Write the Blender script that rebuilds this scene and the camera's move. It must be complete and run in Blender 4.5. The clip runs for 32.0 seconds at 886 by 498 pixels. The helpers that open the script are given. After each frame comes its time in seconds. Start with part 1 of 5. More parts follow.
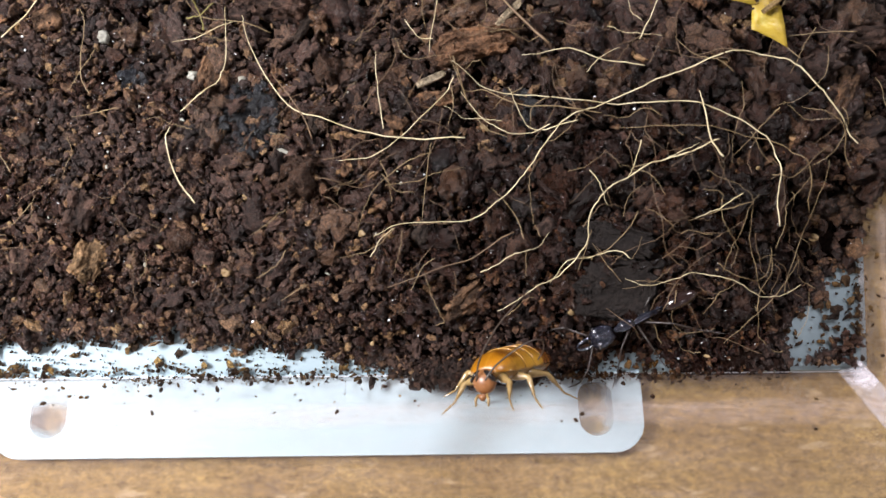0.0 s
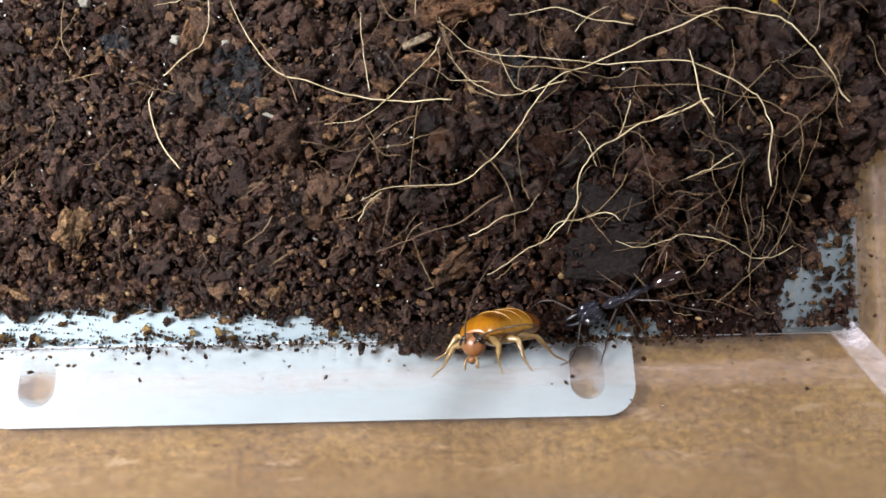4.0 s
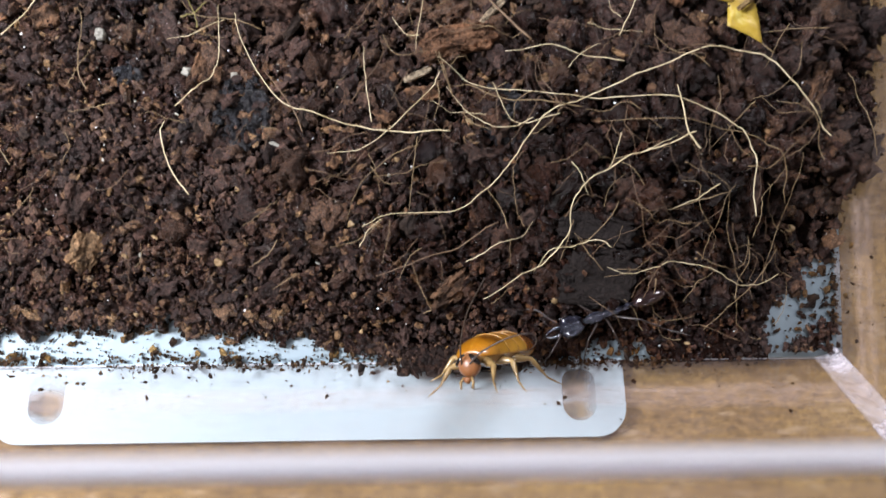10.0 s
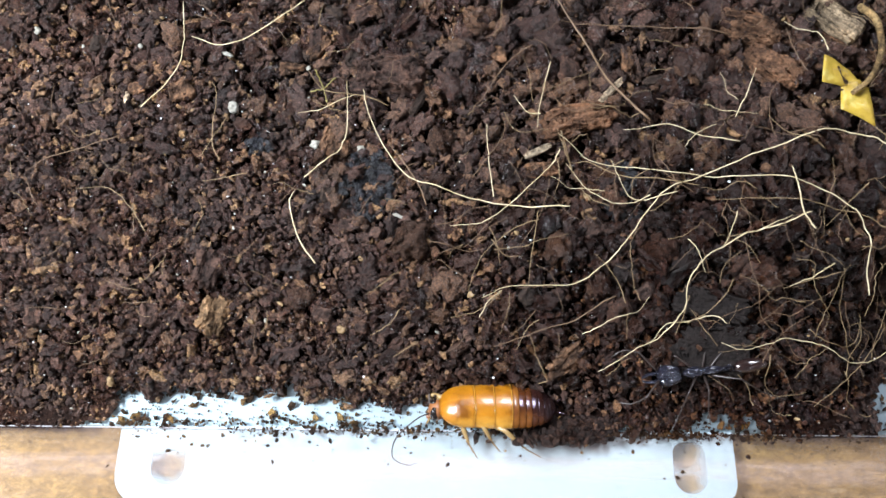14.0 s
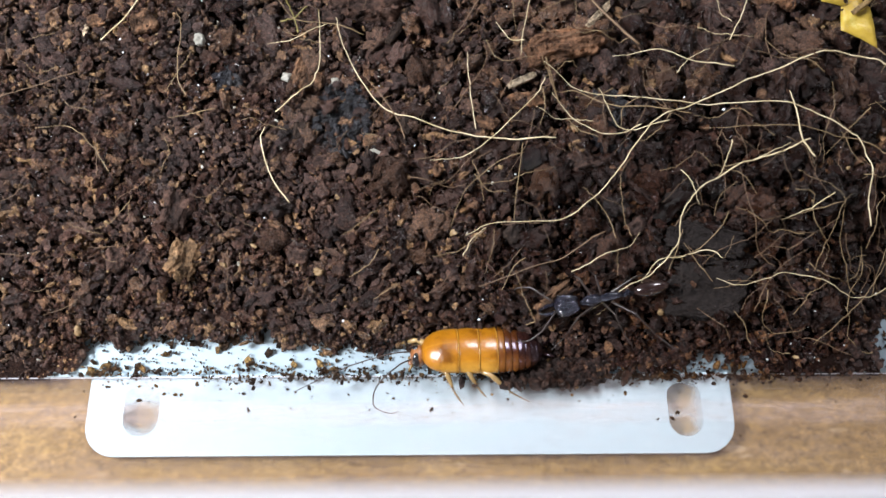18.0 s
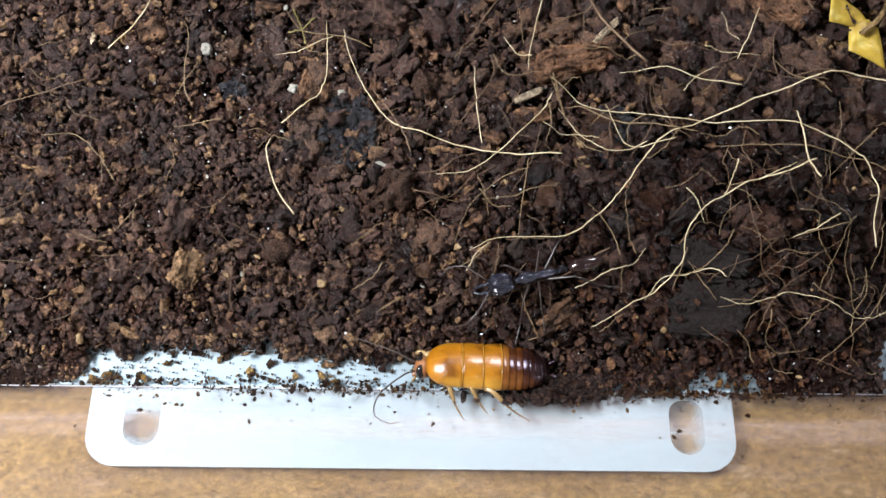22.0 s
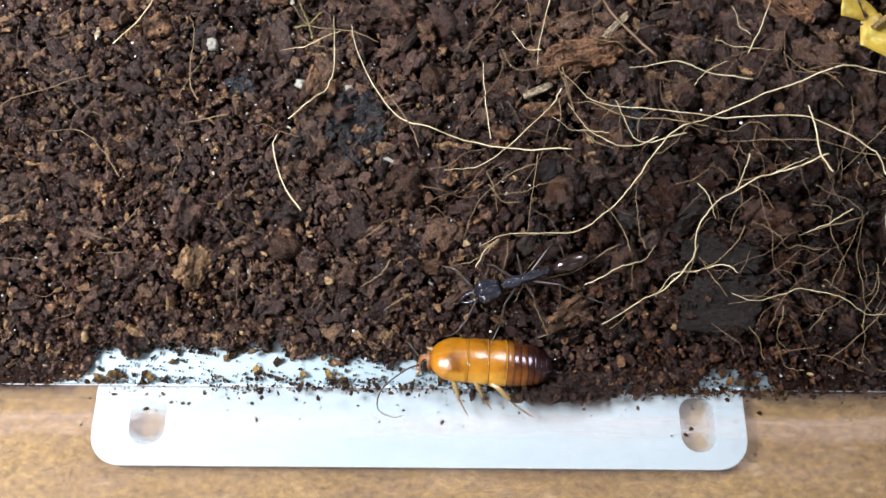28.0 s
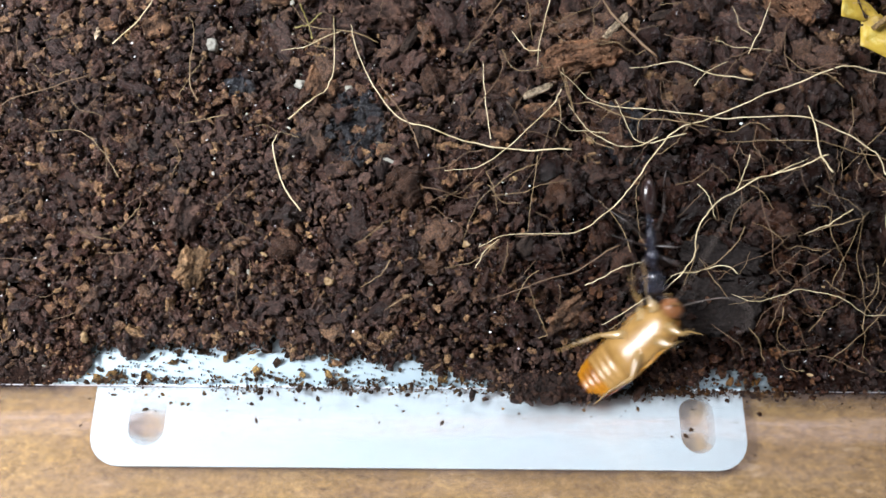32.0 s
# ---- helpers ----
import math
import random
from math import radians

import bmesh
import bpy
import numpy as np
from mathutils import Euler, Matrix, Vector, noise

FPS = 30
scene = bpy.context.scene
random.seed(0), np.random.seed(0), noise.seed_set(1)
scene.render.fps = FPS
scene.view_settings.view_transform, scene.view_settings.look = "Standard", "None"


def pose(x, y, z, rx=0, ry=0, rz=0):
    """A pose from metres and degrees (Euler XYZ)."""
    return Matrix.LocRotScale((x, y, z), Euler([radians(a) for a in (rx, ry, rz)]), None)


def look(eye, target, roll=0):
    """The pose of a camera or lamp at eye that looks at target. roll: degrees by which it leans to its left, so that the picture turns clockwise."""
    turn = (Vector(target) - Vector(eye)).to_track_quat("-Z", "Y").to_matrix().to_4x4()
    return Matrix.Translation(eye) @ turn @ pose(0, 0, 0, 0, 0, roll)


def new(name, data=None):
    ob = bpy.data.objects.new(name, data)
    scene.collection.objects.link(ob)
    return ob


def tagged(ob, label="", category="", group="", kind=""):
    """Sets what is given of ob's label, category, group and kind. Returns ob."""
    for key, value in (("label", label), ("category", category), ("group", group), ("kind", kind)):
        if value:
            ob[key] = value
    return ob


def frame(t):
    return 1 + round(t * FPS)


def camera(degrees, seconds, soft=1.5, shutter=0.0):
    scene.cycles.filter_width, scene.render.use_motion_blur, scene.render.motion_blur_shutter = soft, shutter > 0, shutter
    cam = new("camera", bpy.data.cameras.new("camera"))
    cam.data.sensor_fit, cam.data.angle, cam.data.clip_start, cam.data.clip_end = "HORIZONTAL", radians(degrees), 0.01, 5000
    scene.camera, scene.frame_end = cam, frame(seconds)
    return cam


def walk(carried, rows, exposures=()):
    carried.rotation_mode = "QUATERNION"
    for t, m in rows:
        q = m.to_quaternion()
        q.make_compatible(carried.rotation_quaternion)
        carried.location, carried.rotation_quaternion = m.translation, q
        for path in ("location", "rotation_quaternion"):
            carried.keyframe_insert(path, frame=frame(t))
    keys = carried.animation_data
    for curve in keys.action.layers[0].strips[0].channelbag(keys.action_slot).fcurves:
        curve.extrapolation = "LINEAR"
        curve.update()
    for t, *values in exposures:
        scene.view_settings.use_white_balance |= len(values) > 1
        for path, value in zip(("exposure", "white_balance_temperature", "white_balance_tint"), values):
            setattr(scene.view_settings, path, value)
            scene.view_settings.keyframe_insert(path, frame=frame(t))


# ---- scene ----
cam = camera(50.0, 32.0, soft=1.5, shutter=0.5)
cam.data.dof.use_dof = True
cam.data.dof.focus_distance, cam.data.dof.aperture_fstop = 0.118, 80.0
# seconds, place in centimetres, turn in degrees
PATH = [
    (0, 1.059, -2.771, 11.042, 21.60, -1.41, -0.92),
    (0.5, 1.061, -2.820, 11.009, 21.73, -1.24, -0.80),
    (1, 1.008, -2.835, 10.986, 21.59, -1.27, -0.86),
    (1.5, 1.002, -2.864, 10.963, 21.66, -1.26, -0.94),
    (2, 1.076, -2.880, 10.939, 21.39, -1.06, -1.10),
    (2.5, 1.130, -2.921, 10.912, 21.42, -1.07, -1.34),
    (3, 1.155, -2.871, 10.933, 20.66, -1.17, -1.48),
    (3.5, 1.167, -2.898, 10.911, 20.44, -1.23, -1.49),
    (5.5, 1.190, -2.901, 10.875, 20.03, -1.31, -1.67),
    (6, 1.161, -2.955, 10.852, 20.18, -1.34, -1.71),
    (6.5, 1.195, -2.967, 10.852, 20.38, -1.31, -1.73),
    (7, 1.175, -2.909, 10.871, 20.24, -1.49, -1.79),
    (7.5, 1.195, -2.943, 10.860, 20.34, -1.39, -1.79),
    (8, 1.139, -2.931, 10.844, 20.27, -1.47, -1.73),
    (8.5, 1.093, -2.954, 10.844, 20.36, -1.61, -1.67),
    (9, 1.167, -3.008, 10.929, 21.04, -1.56, -1.40),
    (9.5, 1.093, -3.080, 11.000, 21.07, -1.64, -1.21),
    (10, 1.162, -3.141, 11.246, 22.39, -1.54, -1.14),
    (10.5, 1.199, -3.207, 11.516, 23.18, -1.25, -1.17),
    (11, 1.130, -3.239, 11.675, 23.61, -1.02, -0.85),
    (11.5, 1.007, -3.255, 11.747, 24.18, -1.00, -0.71),
    (12, 0.742, -3.276, 11.755, 25.29, -1.02, -0.23),
    (12.5, 0.539, -3.184, 11.756, 24.96, -1.18, 0.54),
    (13, 0.290, -3.092, 11.746, 25.23, -1.32, 0.69),
    (13.5, 0.190, -3.143, 11.659, 25.56, -1.14, 0.71),
    (14, 0.045, -2.977, 11.598, 25.16, -0.69, 0.54),
    (14.5, 0.032, -2.848, 11.503, 24.59, -0.49, 0.32),
    (16.5, 0.108, -2.946, 11.031, 23.85, -0.33, -0.30),
    (17, 0.113, -3.052, 10.970, 23.78, -0.51, -0.41),
    (17.5, 0.163, -2.975, 11.001, 23.16, -0.50, -0.44),
    (18, 0.210, -3.051, 10.973, 23.10, -0.54, -0.49),
    (18.5, 0.235, -3.078, 10.949, 23.18, -0.53, -0.52),
    (19, 0.228, -3.053, 10.946, 23.09, -0.63, -0.47),
    (19.5, 0.245, -3.093, 10.924, 23.37, -0.65, -0.35),
    (20, 0.206, -3.040, 10.946, 23.52, -0.73, -0.24),
    (20.5, 0.118, -2.945, 10.976, 23.41, -0.97, -0.16),
    (21, 0.178, -2.919, 11.000, 23.41, -0.76, 0.06),
    (21.5, 0.200, -2.951, 11.002, 23.48, -0.71, 0.16),
    (22, 0.181, -2.957, 10.993, 23.42, -0.84, 0.42),
    (22.5, 0.143, -2.932, 10.993, 23.17, -0.92, 0.44),
    (23, 0.139, -2.928, 10.971, 23.41, -0.90, 0.50),
    (23.5, 0.109, -2.918, 10.965, 23.55, -0.95, 0.47),
    (24, 0.078, -2.849, 10.984, 23.40, -1.04, 0.41),
    (24.5, 0.121, -2.883, 10.969, 23.58, -0.85, 0.42),
    (25, 0.091, -2.975, 10.917, 23.74, -0.93, 0.43),
    (25.5, 0.069, -3.001, 10.905, 23.83, -0.99, 0.42),
    (27.5, 0.046, -2.928, 10.902, 23.54, -0.99, 0.26),
    (28, 0.065, -2.939, 10.894, 23.34, -0.90, 0.28),
    (28.5, 0.019, -2.968, 10.868, 23.37, -0.96, 0.32),
    (29, 0.047, -3.001, 10.846, 23.50, -0.90, 0.34),
    (29.5, 0.010, -2.954, 10.859, 23.18, -1.01, 0.28),
    (30, 0.047, -2.915, 10.880, 23.13, -0.91, 0.29),
    (30.5, 0.019, -2.916, 10.877, 23.22, -1.00, 0.25),
    (31, 0.040, -2.918, 10.875, 23.20, -0.90, 0.27),
    (31.5, 0.041, -2.886, 10.900, 22.98, -0.88, 0.28),
    (32, 0.057, -2.926, 10.891, 23.32, -0.96, 0.29),
]
walk(cam, [(t, pose(0.01 * x, 0.01 * y, 0.01 * z, rx, ry, rz)) for t, x, y, z, rx, ry, rz in PATH], [(0, 0.10, 6550, 14), (3, 0.0, 6600, 14), (6, -0.16, 6650, 14), (8.5, -0.15, 6550, 14), (10, -0.02, 6300, 16), (11, 0.09, 6150, 15), (12, 0.26, 6050, 12), (13, 0.37, 6000, 10), (14.5, 0.32, 6050, 10), (17, 0.1, 6250, 13), (20, 0.0, 6300, 13), (25, 0.10, 6300, 12), (32, 0.08, 6250, 12)])

S = 0.01  # centimetres to metres

# ---- world and lights ----
world = bpy.data.worlds.new("beyond_the_room")
world.use_nodes = True
wb = world.node_tree.nodes["Background"]
wb.inputs[0].default_value = (0.95, 0.95, 0.97, 1)
wb.inputs[1].default_value = 0.06
scene.world = world


def area_lamp(name, eye, target, w, h, watts, colour):
    data = bpy.data.lights.new(name, "AREA")
    data.shape, data.size, data.size_y, data.energy, data.color = "RECTANGLE", w, h, watts, colour
    ob = new(name, data)
    ob.matrix_world = look(eye, target)
    return ob


# unseen lamp added close on the left, for the fall-off to the right
area_lamp("desk_lamp", (-0.130, -0.006, 0.15), (0.0, 0.02, 0), 0.06, 0.05, 0.95, (0.965, 0.97, 0.97))

# unseen lamp added overhead to brighten the floor and the gloss
area_lamp("ceiling_panel_light", (0.40, 0.92, 1.73), (0.40, 0.92, 0), 0.62, 0.62, 36.0, (0.96, 0.96, 1.0))


# ---- materials ----
def material(name, build):
    m = bpy.data.materials.new(name)
    m.use_nodes = True
    build(m.node_tree, m.node_tree.nodes["Principled BSDF"])
    return m


def node(nt, kind, **values):
    n = nt.nodes.new(kind)
    for k, v in values.items():
        n.inputs[k].default_value = v
    return n


def coords(nt, scale=(1, 1, 1), space="Object"):
    tc, mp = nt.nodes.new("ShaderNodeTexCoord"), nt.nodes.new("ShaderNodeMapping")
    mp.inputs["Scale"].default_value = scale
    nt.links.new(tc.outputs[space], mp.inputs[0])
    return mp.outputs[0]


def noise_tex(nt, vec, scale, detail=4.0, rough=0.6):
    n = node(nt, "ShaderNodeTexNoise", Scale=scale, Detail=detail, Roughness=rough)
    nt.links.new(vec, n.inputs["Vector"])
    return n.outputs[0]


def ramp(nt, fac, *stops):
    r = nt.nodes.new("ShaderNodeValToRGB")
    while len(r.color_ramp.elements) < len(stops):
        r.color_ramp.elements.new(0.5)
    for e, (p, c) in zip(r.color_ramp.elements, stops):
        e.position, e.color = p, (*c, 1)
    nt.links.new(fac, r.inputs[0])
    return r.outputs[0]


def mix(nt, fac, a, b, mode="MIX"):
    n = nt.nodes.new("ShaderNodeMix")
    n.data_type, n.blend_type = "RGBA", mode
    for socket, v in ((n.inputs[0], fac), (n.inputs[6], a), (n.inputs[7], b)):
        if isinstance(v, (int, float)):
            socket.default_value = v
        elif isinstance(v, tuple):
            socket.default_value = (*v, 1)
        else:
            nt.links.new(v, socket)
    return n.outputs[2]


def bump(nt, p, height, strength, distance):
    b = node(nt, "ShaderNodeBump", Strength=strength, Distance=distance)
    nt.links.new(height, b.inputs["Height"])
    nt.links.new(b.outputs[0], p.inputs["Normal"])


def set_up(p, colour=None, rough=0.6, spec=0.5, **more):
    if colour:
        p.inputs["Base Color"].default_value = (*colour, 1)
    p.inputs["Roughness"].default_value = rough
    p.inputs["Specular IOR Level"].default_value = spec
    for k, v in more.items():
        p.inputs[k.replace("_", " ")].default_value = v


def soil_look(*stops, rough=0.75, spec=0.2, fine=1800, single=False):
    def build(nt, p):
        v = coords(nt)
        geo = nt.nodes.new("ShaderNodeNewGeometry")
        pick = nt.nodes.new("ShaderNodeObjectInfo").outputs["Random"] if single else geo.outputs["Random Per Island"]
        base = ramp(nt, pick, *stops)
        grain = ramp(nt, noise_tex(nt, v, fine, 5, 0.7), (0.3, (0.36, 0.34, 0.33)), (0.72, (1.6, 1.55, 1.5)))
        patch = ramp(nt, noise_tex(nt, v, 90, 3, 0.5), (0.35, (0.72, 0.70, 0.70)), (0.65, (1.2, 1.12, 1.05)))
        # one uneven spot of the plan is tinted darker and redder
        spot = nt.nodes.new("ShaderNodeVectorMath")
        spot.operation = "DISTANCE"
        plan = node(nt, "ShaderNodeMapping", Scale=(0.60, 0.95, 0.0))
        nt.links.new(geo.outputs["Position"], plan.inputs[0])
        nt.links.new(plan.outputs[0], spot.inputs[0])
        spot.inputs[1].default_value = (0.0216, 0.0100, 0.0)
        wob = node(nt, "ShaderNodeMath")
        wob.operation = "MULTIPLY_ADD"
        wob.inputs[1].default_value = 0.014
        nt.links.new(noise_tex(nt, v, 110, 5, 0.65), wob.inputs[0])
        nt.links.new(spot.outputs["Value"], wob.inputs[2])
        dark_spot = ramp(nt, wob.outputs[0], (0.017, (0.50, 0.385, 0.345)), (0.029, (1.0, 1.0, 1.0)))
        grit = ramp(nt, noise_tex(nt, v, 5200, 2, 0.6), (0.34, (0.55, 0.54, 0.53)), (0.52, (0.98, 0.98, 0.98)), (0.68, (1.9, 1.85, 1.8)))
        toned = mix(nt, 1.0, mix(nt, 1.0, mix(nt, 1.0, base, grain, "MULTIPLY"), patch, "MULTIPLY"), grit, "MULTIPLY")
        nt.links.new(mix(nt, 1.0, toned, dark_spot, "MULTIPLY"), p.inputs["Base Color"])
        relief = mix(nt, 0.35, mix(nt, 0.5, noise_tex(nt, v, fine * 0.3, 6, 0.75), noise_tex(nt, v, fine * 0.95, 5, 0.7)), noise_tex(nt, v, fine * 2.3, 4, 0.7))
        bump(nt, p, relief, 1.0, 0.0018)
        set_up(p, None, rough, spec)
        wet = ramp(nt, noise_tex(nt, v, 160, 3, 0.5), (0.42, (0.24, 0.24, 0.24)), (0.62, (rough + 0.2,) * 3))
        nt.links.new(wet, p.inputs["Roughness"])
    return build


EARTH = ((0.0, (0.0202, 0.0107, 0.0092)), (0.2, (0.0456, 0.0248, 0.0198)), (0.34, (0.0469, 0.0293, 0.027)), (0.5, (0.053, 0.0281, 0.0196)), (0.66, (0.0998, 0.0631, 0.0544)), (0.8, (0.1264, 0.0772, 0.0513)), (0.92, (0.205, 0.1304, 0.0788)), (1.0, (0.3185, 0.2162, 0.1142)))
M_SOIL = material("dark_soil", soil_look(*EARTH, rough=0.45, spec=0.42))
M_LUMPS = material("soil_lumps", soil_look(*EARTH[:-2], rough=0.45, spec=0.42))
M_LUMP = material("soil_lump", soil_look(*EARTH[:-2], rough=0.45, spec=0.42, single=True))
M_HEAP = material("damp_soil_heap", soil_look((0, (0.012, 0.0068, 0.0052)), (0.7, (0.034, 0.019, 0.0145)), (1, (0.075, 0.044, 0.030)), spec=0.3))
# coloured darker than the crumbs, to deepen the shade in the gaps
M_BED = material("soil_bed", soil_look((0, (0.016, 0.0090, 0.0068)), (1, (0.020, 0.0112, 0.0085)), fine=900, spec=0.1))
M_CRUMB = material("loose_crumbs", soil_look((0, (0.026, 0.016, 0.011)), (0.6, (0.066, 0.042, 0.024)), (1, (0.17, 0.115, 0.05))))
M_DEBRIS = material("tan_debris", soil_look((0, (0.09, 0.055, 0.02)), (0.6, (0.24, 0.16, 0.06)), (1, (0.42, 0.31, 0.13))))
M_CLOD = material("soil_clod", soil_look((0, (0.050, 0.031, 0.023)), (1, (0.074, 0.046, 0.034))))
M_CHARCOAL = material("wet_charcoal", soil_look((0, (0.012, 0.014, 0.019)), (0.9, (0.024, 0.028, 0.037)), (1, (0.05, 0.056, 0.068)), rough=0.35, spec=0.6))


def woody(dark, light, stretch, rough=0.7):
    def build(nt, p):
        v = coords(nt, stretch)
        streak = noise_tex(nt, v, 520, 8, 0.75)
        info = nt.nodes.new("ShaderNodeObjectInfo")
        tone = ramp(nt, info.outputs["Random"], (0, (0.8, 0.8, 0.8)), (1, (1.2, 1.15, 1.1)))
        c = ramp(nt, streak, (0.36, dark), (0.66, light))
        # random blotches in the colour stand in for dark crevices
        crevice_tone = ramp(nt, noise_tex(nt, coords(nt), 420, 6, 0.75), (0.36, (0.35, 0.34, 0.33)), (0.5, (0.95, 0.95, 0.95)), (0.68, (1.6, 1.5, 1.4)))
        crumbs = noise_tex(nt, coords(nt), 2300, 4, 0.7)
        pits = ramp(nt, crumbs, (0.34, (0.45, 0.43, 0.42)), (0.5, (1.0, 1.0, 1.0)), (0.68, (1.55, 1.5, 1.45)))
        nt.links.new(mix(nt, 1.0, mix(nt, 1.0, mix(nt, 1.0, c, tone, "MULTIPLY"), crevice_tone, "MULTIPLY"), pits, "MULTIPLY"), p.inputs["Base Color"])
        bump(nt, p, mix(nt, 0.5, streak, crumbs), 1.0, 0.0012)
        set_up(p, None, rough, 0.2)
    return build


M_BARK = material("red_brown_bark", woody((0.075, 0.039, 0.024), (0.27, 0.155, 0.092), (0.7, 1.3, 1)))
M_DARKBARK = material("purple_brown_bark", woody((0.030, 0.0185, 0.0155), (0.105, 0.064, 0.050), (0.8, 1.2, 1)))
M_FLAKE = material("brown_bark_flake", woody((0.060, 0.032, 0.019), (0.225, 0.130, 0.075), (0.9, 1.1, 1)))
M_GREYWOOD = material("weathered_wood", woody((0.03, 0.022, 0.015), (0.46, 0.37, 0.25), (0.15, 3.0, 1)))
M_SLATE = material("dark_wood_plate", lambda nt, p: (
    nt.links.new(mix(nt, 1.0, ramp(nt, noise_tex(nt, coords(nt), 2600, 4, 0.7), (0.34, (0.6, 0.6, 0.6)), (0.5, (1, 1, 1)), (0.70, (1.7, 1.65, 1.6))),
                     ramp(nt, noise_tex(nt, coords(nt), 260, 4), (0.3, (0.0132, 0.0101, 0.0092)), (0.7, (0.0210, 0.0164, 0.0150))), "MULTIPLY"), p.inputs["Base Color"]),
    bump(nt, p, noise_tex(nt, coords(nt), 1800, 6, 0.7), 0.9, 0.0010), set_up(p, None, 0.75, 0.18)))
M_TAN = material("tan_bark_flake", woody((0.105, 0.062, 0.030), (0.33, 0.215, 0.120), (0.9, 1.1, 1)))
M_PALESTICK = material("pale_stick", woody((0.34, 0.27, 0.18), (0.62, 0.53, 0.39), (0.3, 2, 1)))
M_STALK = material("tan_stalk", woody((0.17, 0.11, 0.045), (0.40, 0.29, 0.14), (1, 0.5, 1)))
M_DARKSTICK = material("dark_stick", woody((0.022, 0.015, 0.012), (0.065, 0.045, 0.035), (0.3, 2, 1)))


def fibre(a, b):
    def build(nt, p):
        v = coords(nt)
        c = ramp(nt, noise_tex(nt, v, 420, 4, 0.6), (0.3, a), (0.7, b))
        nt.links.new(c, p.inputs["Base Color"])
        bump(nt, p, noise_tex(nt, v, 2500, 3, 0.6), 0.4, 0.0002)
        set_up(p, None, 0.55, 0.4)
    return build


ROOT_LOOK = {
    "pale": material("pale_root", fibre((0.36, 0.285, 0.145), (0.72, 0.63, 0.42))),
    "tan": material("tan_root", fibre((0.13, 0.088, 0.042), (0.30, 0.215, 0.115))),
    "brown": material("brown_root", fibre((0.08, 0.05, 0.03), (0.19, 0.12, 0.065))),
    "moss": material("mossy_root", fibre((0.10, 0.085, 0.025), (0.26, 0.22, 0.07))),
}
M_STONE = material("quartz_grit", lambda nt, p: (
    nt.links.new(ramp(nt, noise_tex(nt, coords(nt), 700, 4), (0.3, (0.26, 0.25, 0.20)), (0.7, (0.50, 0.50, 0.45))), p.inputs["Base Color"]),
    bump(nt, p, noise_tex(nt, coords(nt), 1200, 4), 0.5, 0.0003), set_up(p, None, 0.3, 0.5, Transmission_Weight=0.35, IOR=1.4)))
# near-white flecks that imitate wet glints on the soil
M_GLINT = material("painted_glints", lambda nt, p: set_up(p, (0.75, 0.77, 0.8), 0.15, 0.8))
M_BEIGE = material("beige_grit", lambda nt, p: (
    nt.links.new(ramp(nt, noise_tex(nt, coords(nt), 700, 4), (0.3, (0.14, 0.09, 0.04)), (0.7, (0.29, 0.20, 0.10))), p.inputs["Base Color"]),
    bump(nt, p, noise_tex(nt, coords(nt), 1200, 4), 0.5, 0.0003), set_up(p, None, 0.55, 0.4)))
M_LEAF = material("yellow_leaf", lambda nt, p: (
    nt.links.new(ramp(nt, noise_tex(nt, coords(nt), 300, 5), (0.34, (0.09, 0.055, 0.015)), (0.43, (0.31, 0.205, 0.026)), (0.58, (0.40, 0.285, 0.034)), (0.72, (0.50, 0.44, 0.15))), p.inputs["Base Color"]),
    bump(nt, p, noise_tex(nt, coords(nt), 900, 4), 0.5, 0.0003), set_up(p, None, 0.38, 0.5)))
M_WHITE = material("white_lid_plastic", lambda nt, p: (
    nt.links.new(ramp(nt, noise_tex(nt, coords(nt, (1, 3, 1)), 60, 5), (0.3, (0.385, 0.49, 0.55)), (0.7, (0.415, 0.525, 0.585))), p.inputs["Base Color"]),
    bump(nt, p, noise_tex(nt, coords(nt), 500, 4), 0.15, 0.0002), set_up(p, None, 0.42, 0.4)))


def board(nt, p):
    broad = noise_tex(nt, coords(nt, (0.7, 1.4, 1)), 60, 4, 0.55)
    mid = noise_tex(nt, coords(nt, (0.85, 1.2, 1)), 900, 6, 0.75)
    fine = noise_tex(nt, coords(nt, (0.8, 1.2, 1)), 3200, 4, 0.7)
    c = ramp(nt, broad, (0.30, (0.165, 0.098, 0.032)), (0.5, (0.235, 0.148, 0.050)), (0.70, (0.315, 0.210, 0.075)))
    m = ramp(nt, mid, (0.34, (0.50, 0.46, 0.40)), (0.5, (0.98, 0.97, 0.95)), (0.66, (1.45, 1.43, 1.38)))
    f = ramp(nt, fine, (0.32, (0.70, 0.68, 0.66)), (0.68, (1.25, 1.25, 1.25)))
    scuff = ramp(nt, noise_tex(nt, coords(nt, (0.5, 1.4, 1)), 300, 4, 0.6), (0.60, (0, 0, 0)), (0.68, (0.8, 0.8, 0.8)))
    nt.links.new(mix(nt, scuff, mix(nt, 1.0, mix(nt, 1.0, c, m, "MULTIPLY"), f, "MULTIPLY"), (0.38, 0.27, 0.15)), p.inputs["Base Color"])
    bump(nt, p, mid, 0.4, 0.0004)
    set_up(p, None, 0.6, 0.3)


M_BOARD = material("tan_fibreboard", board)


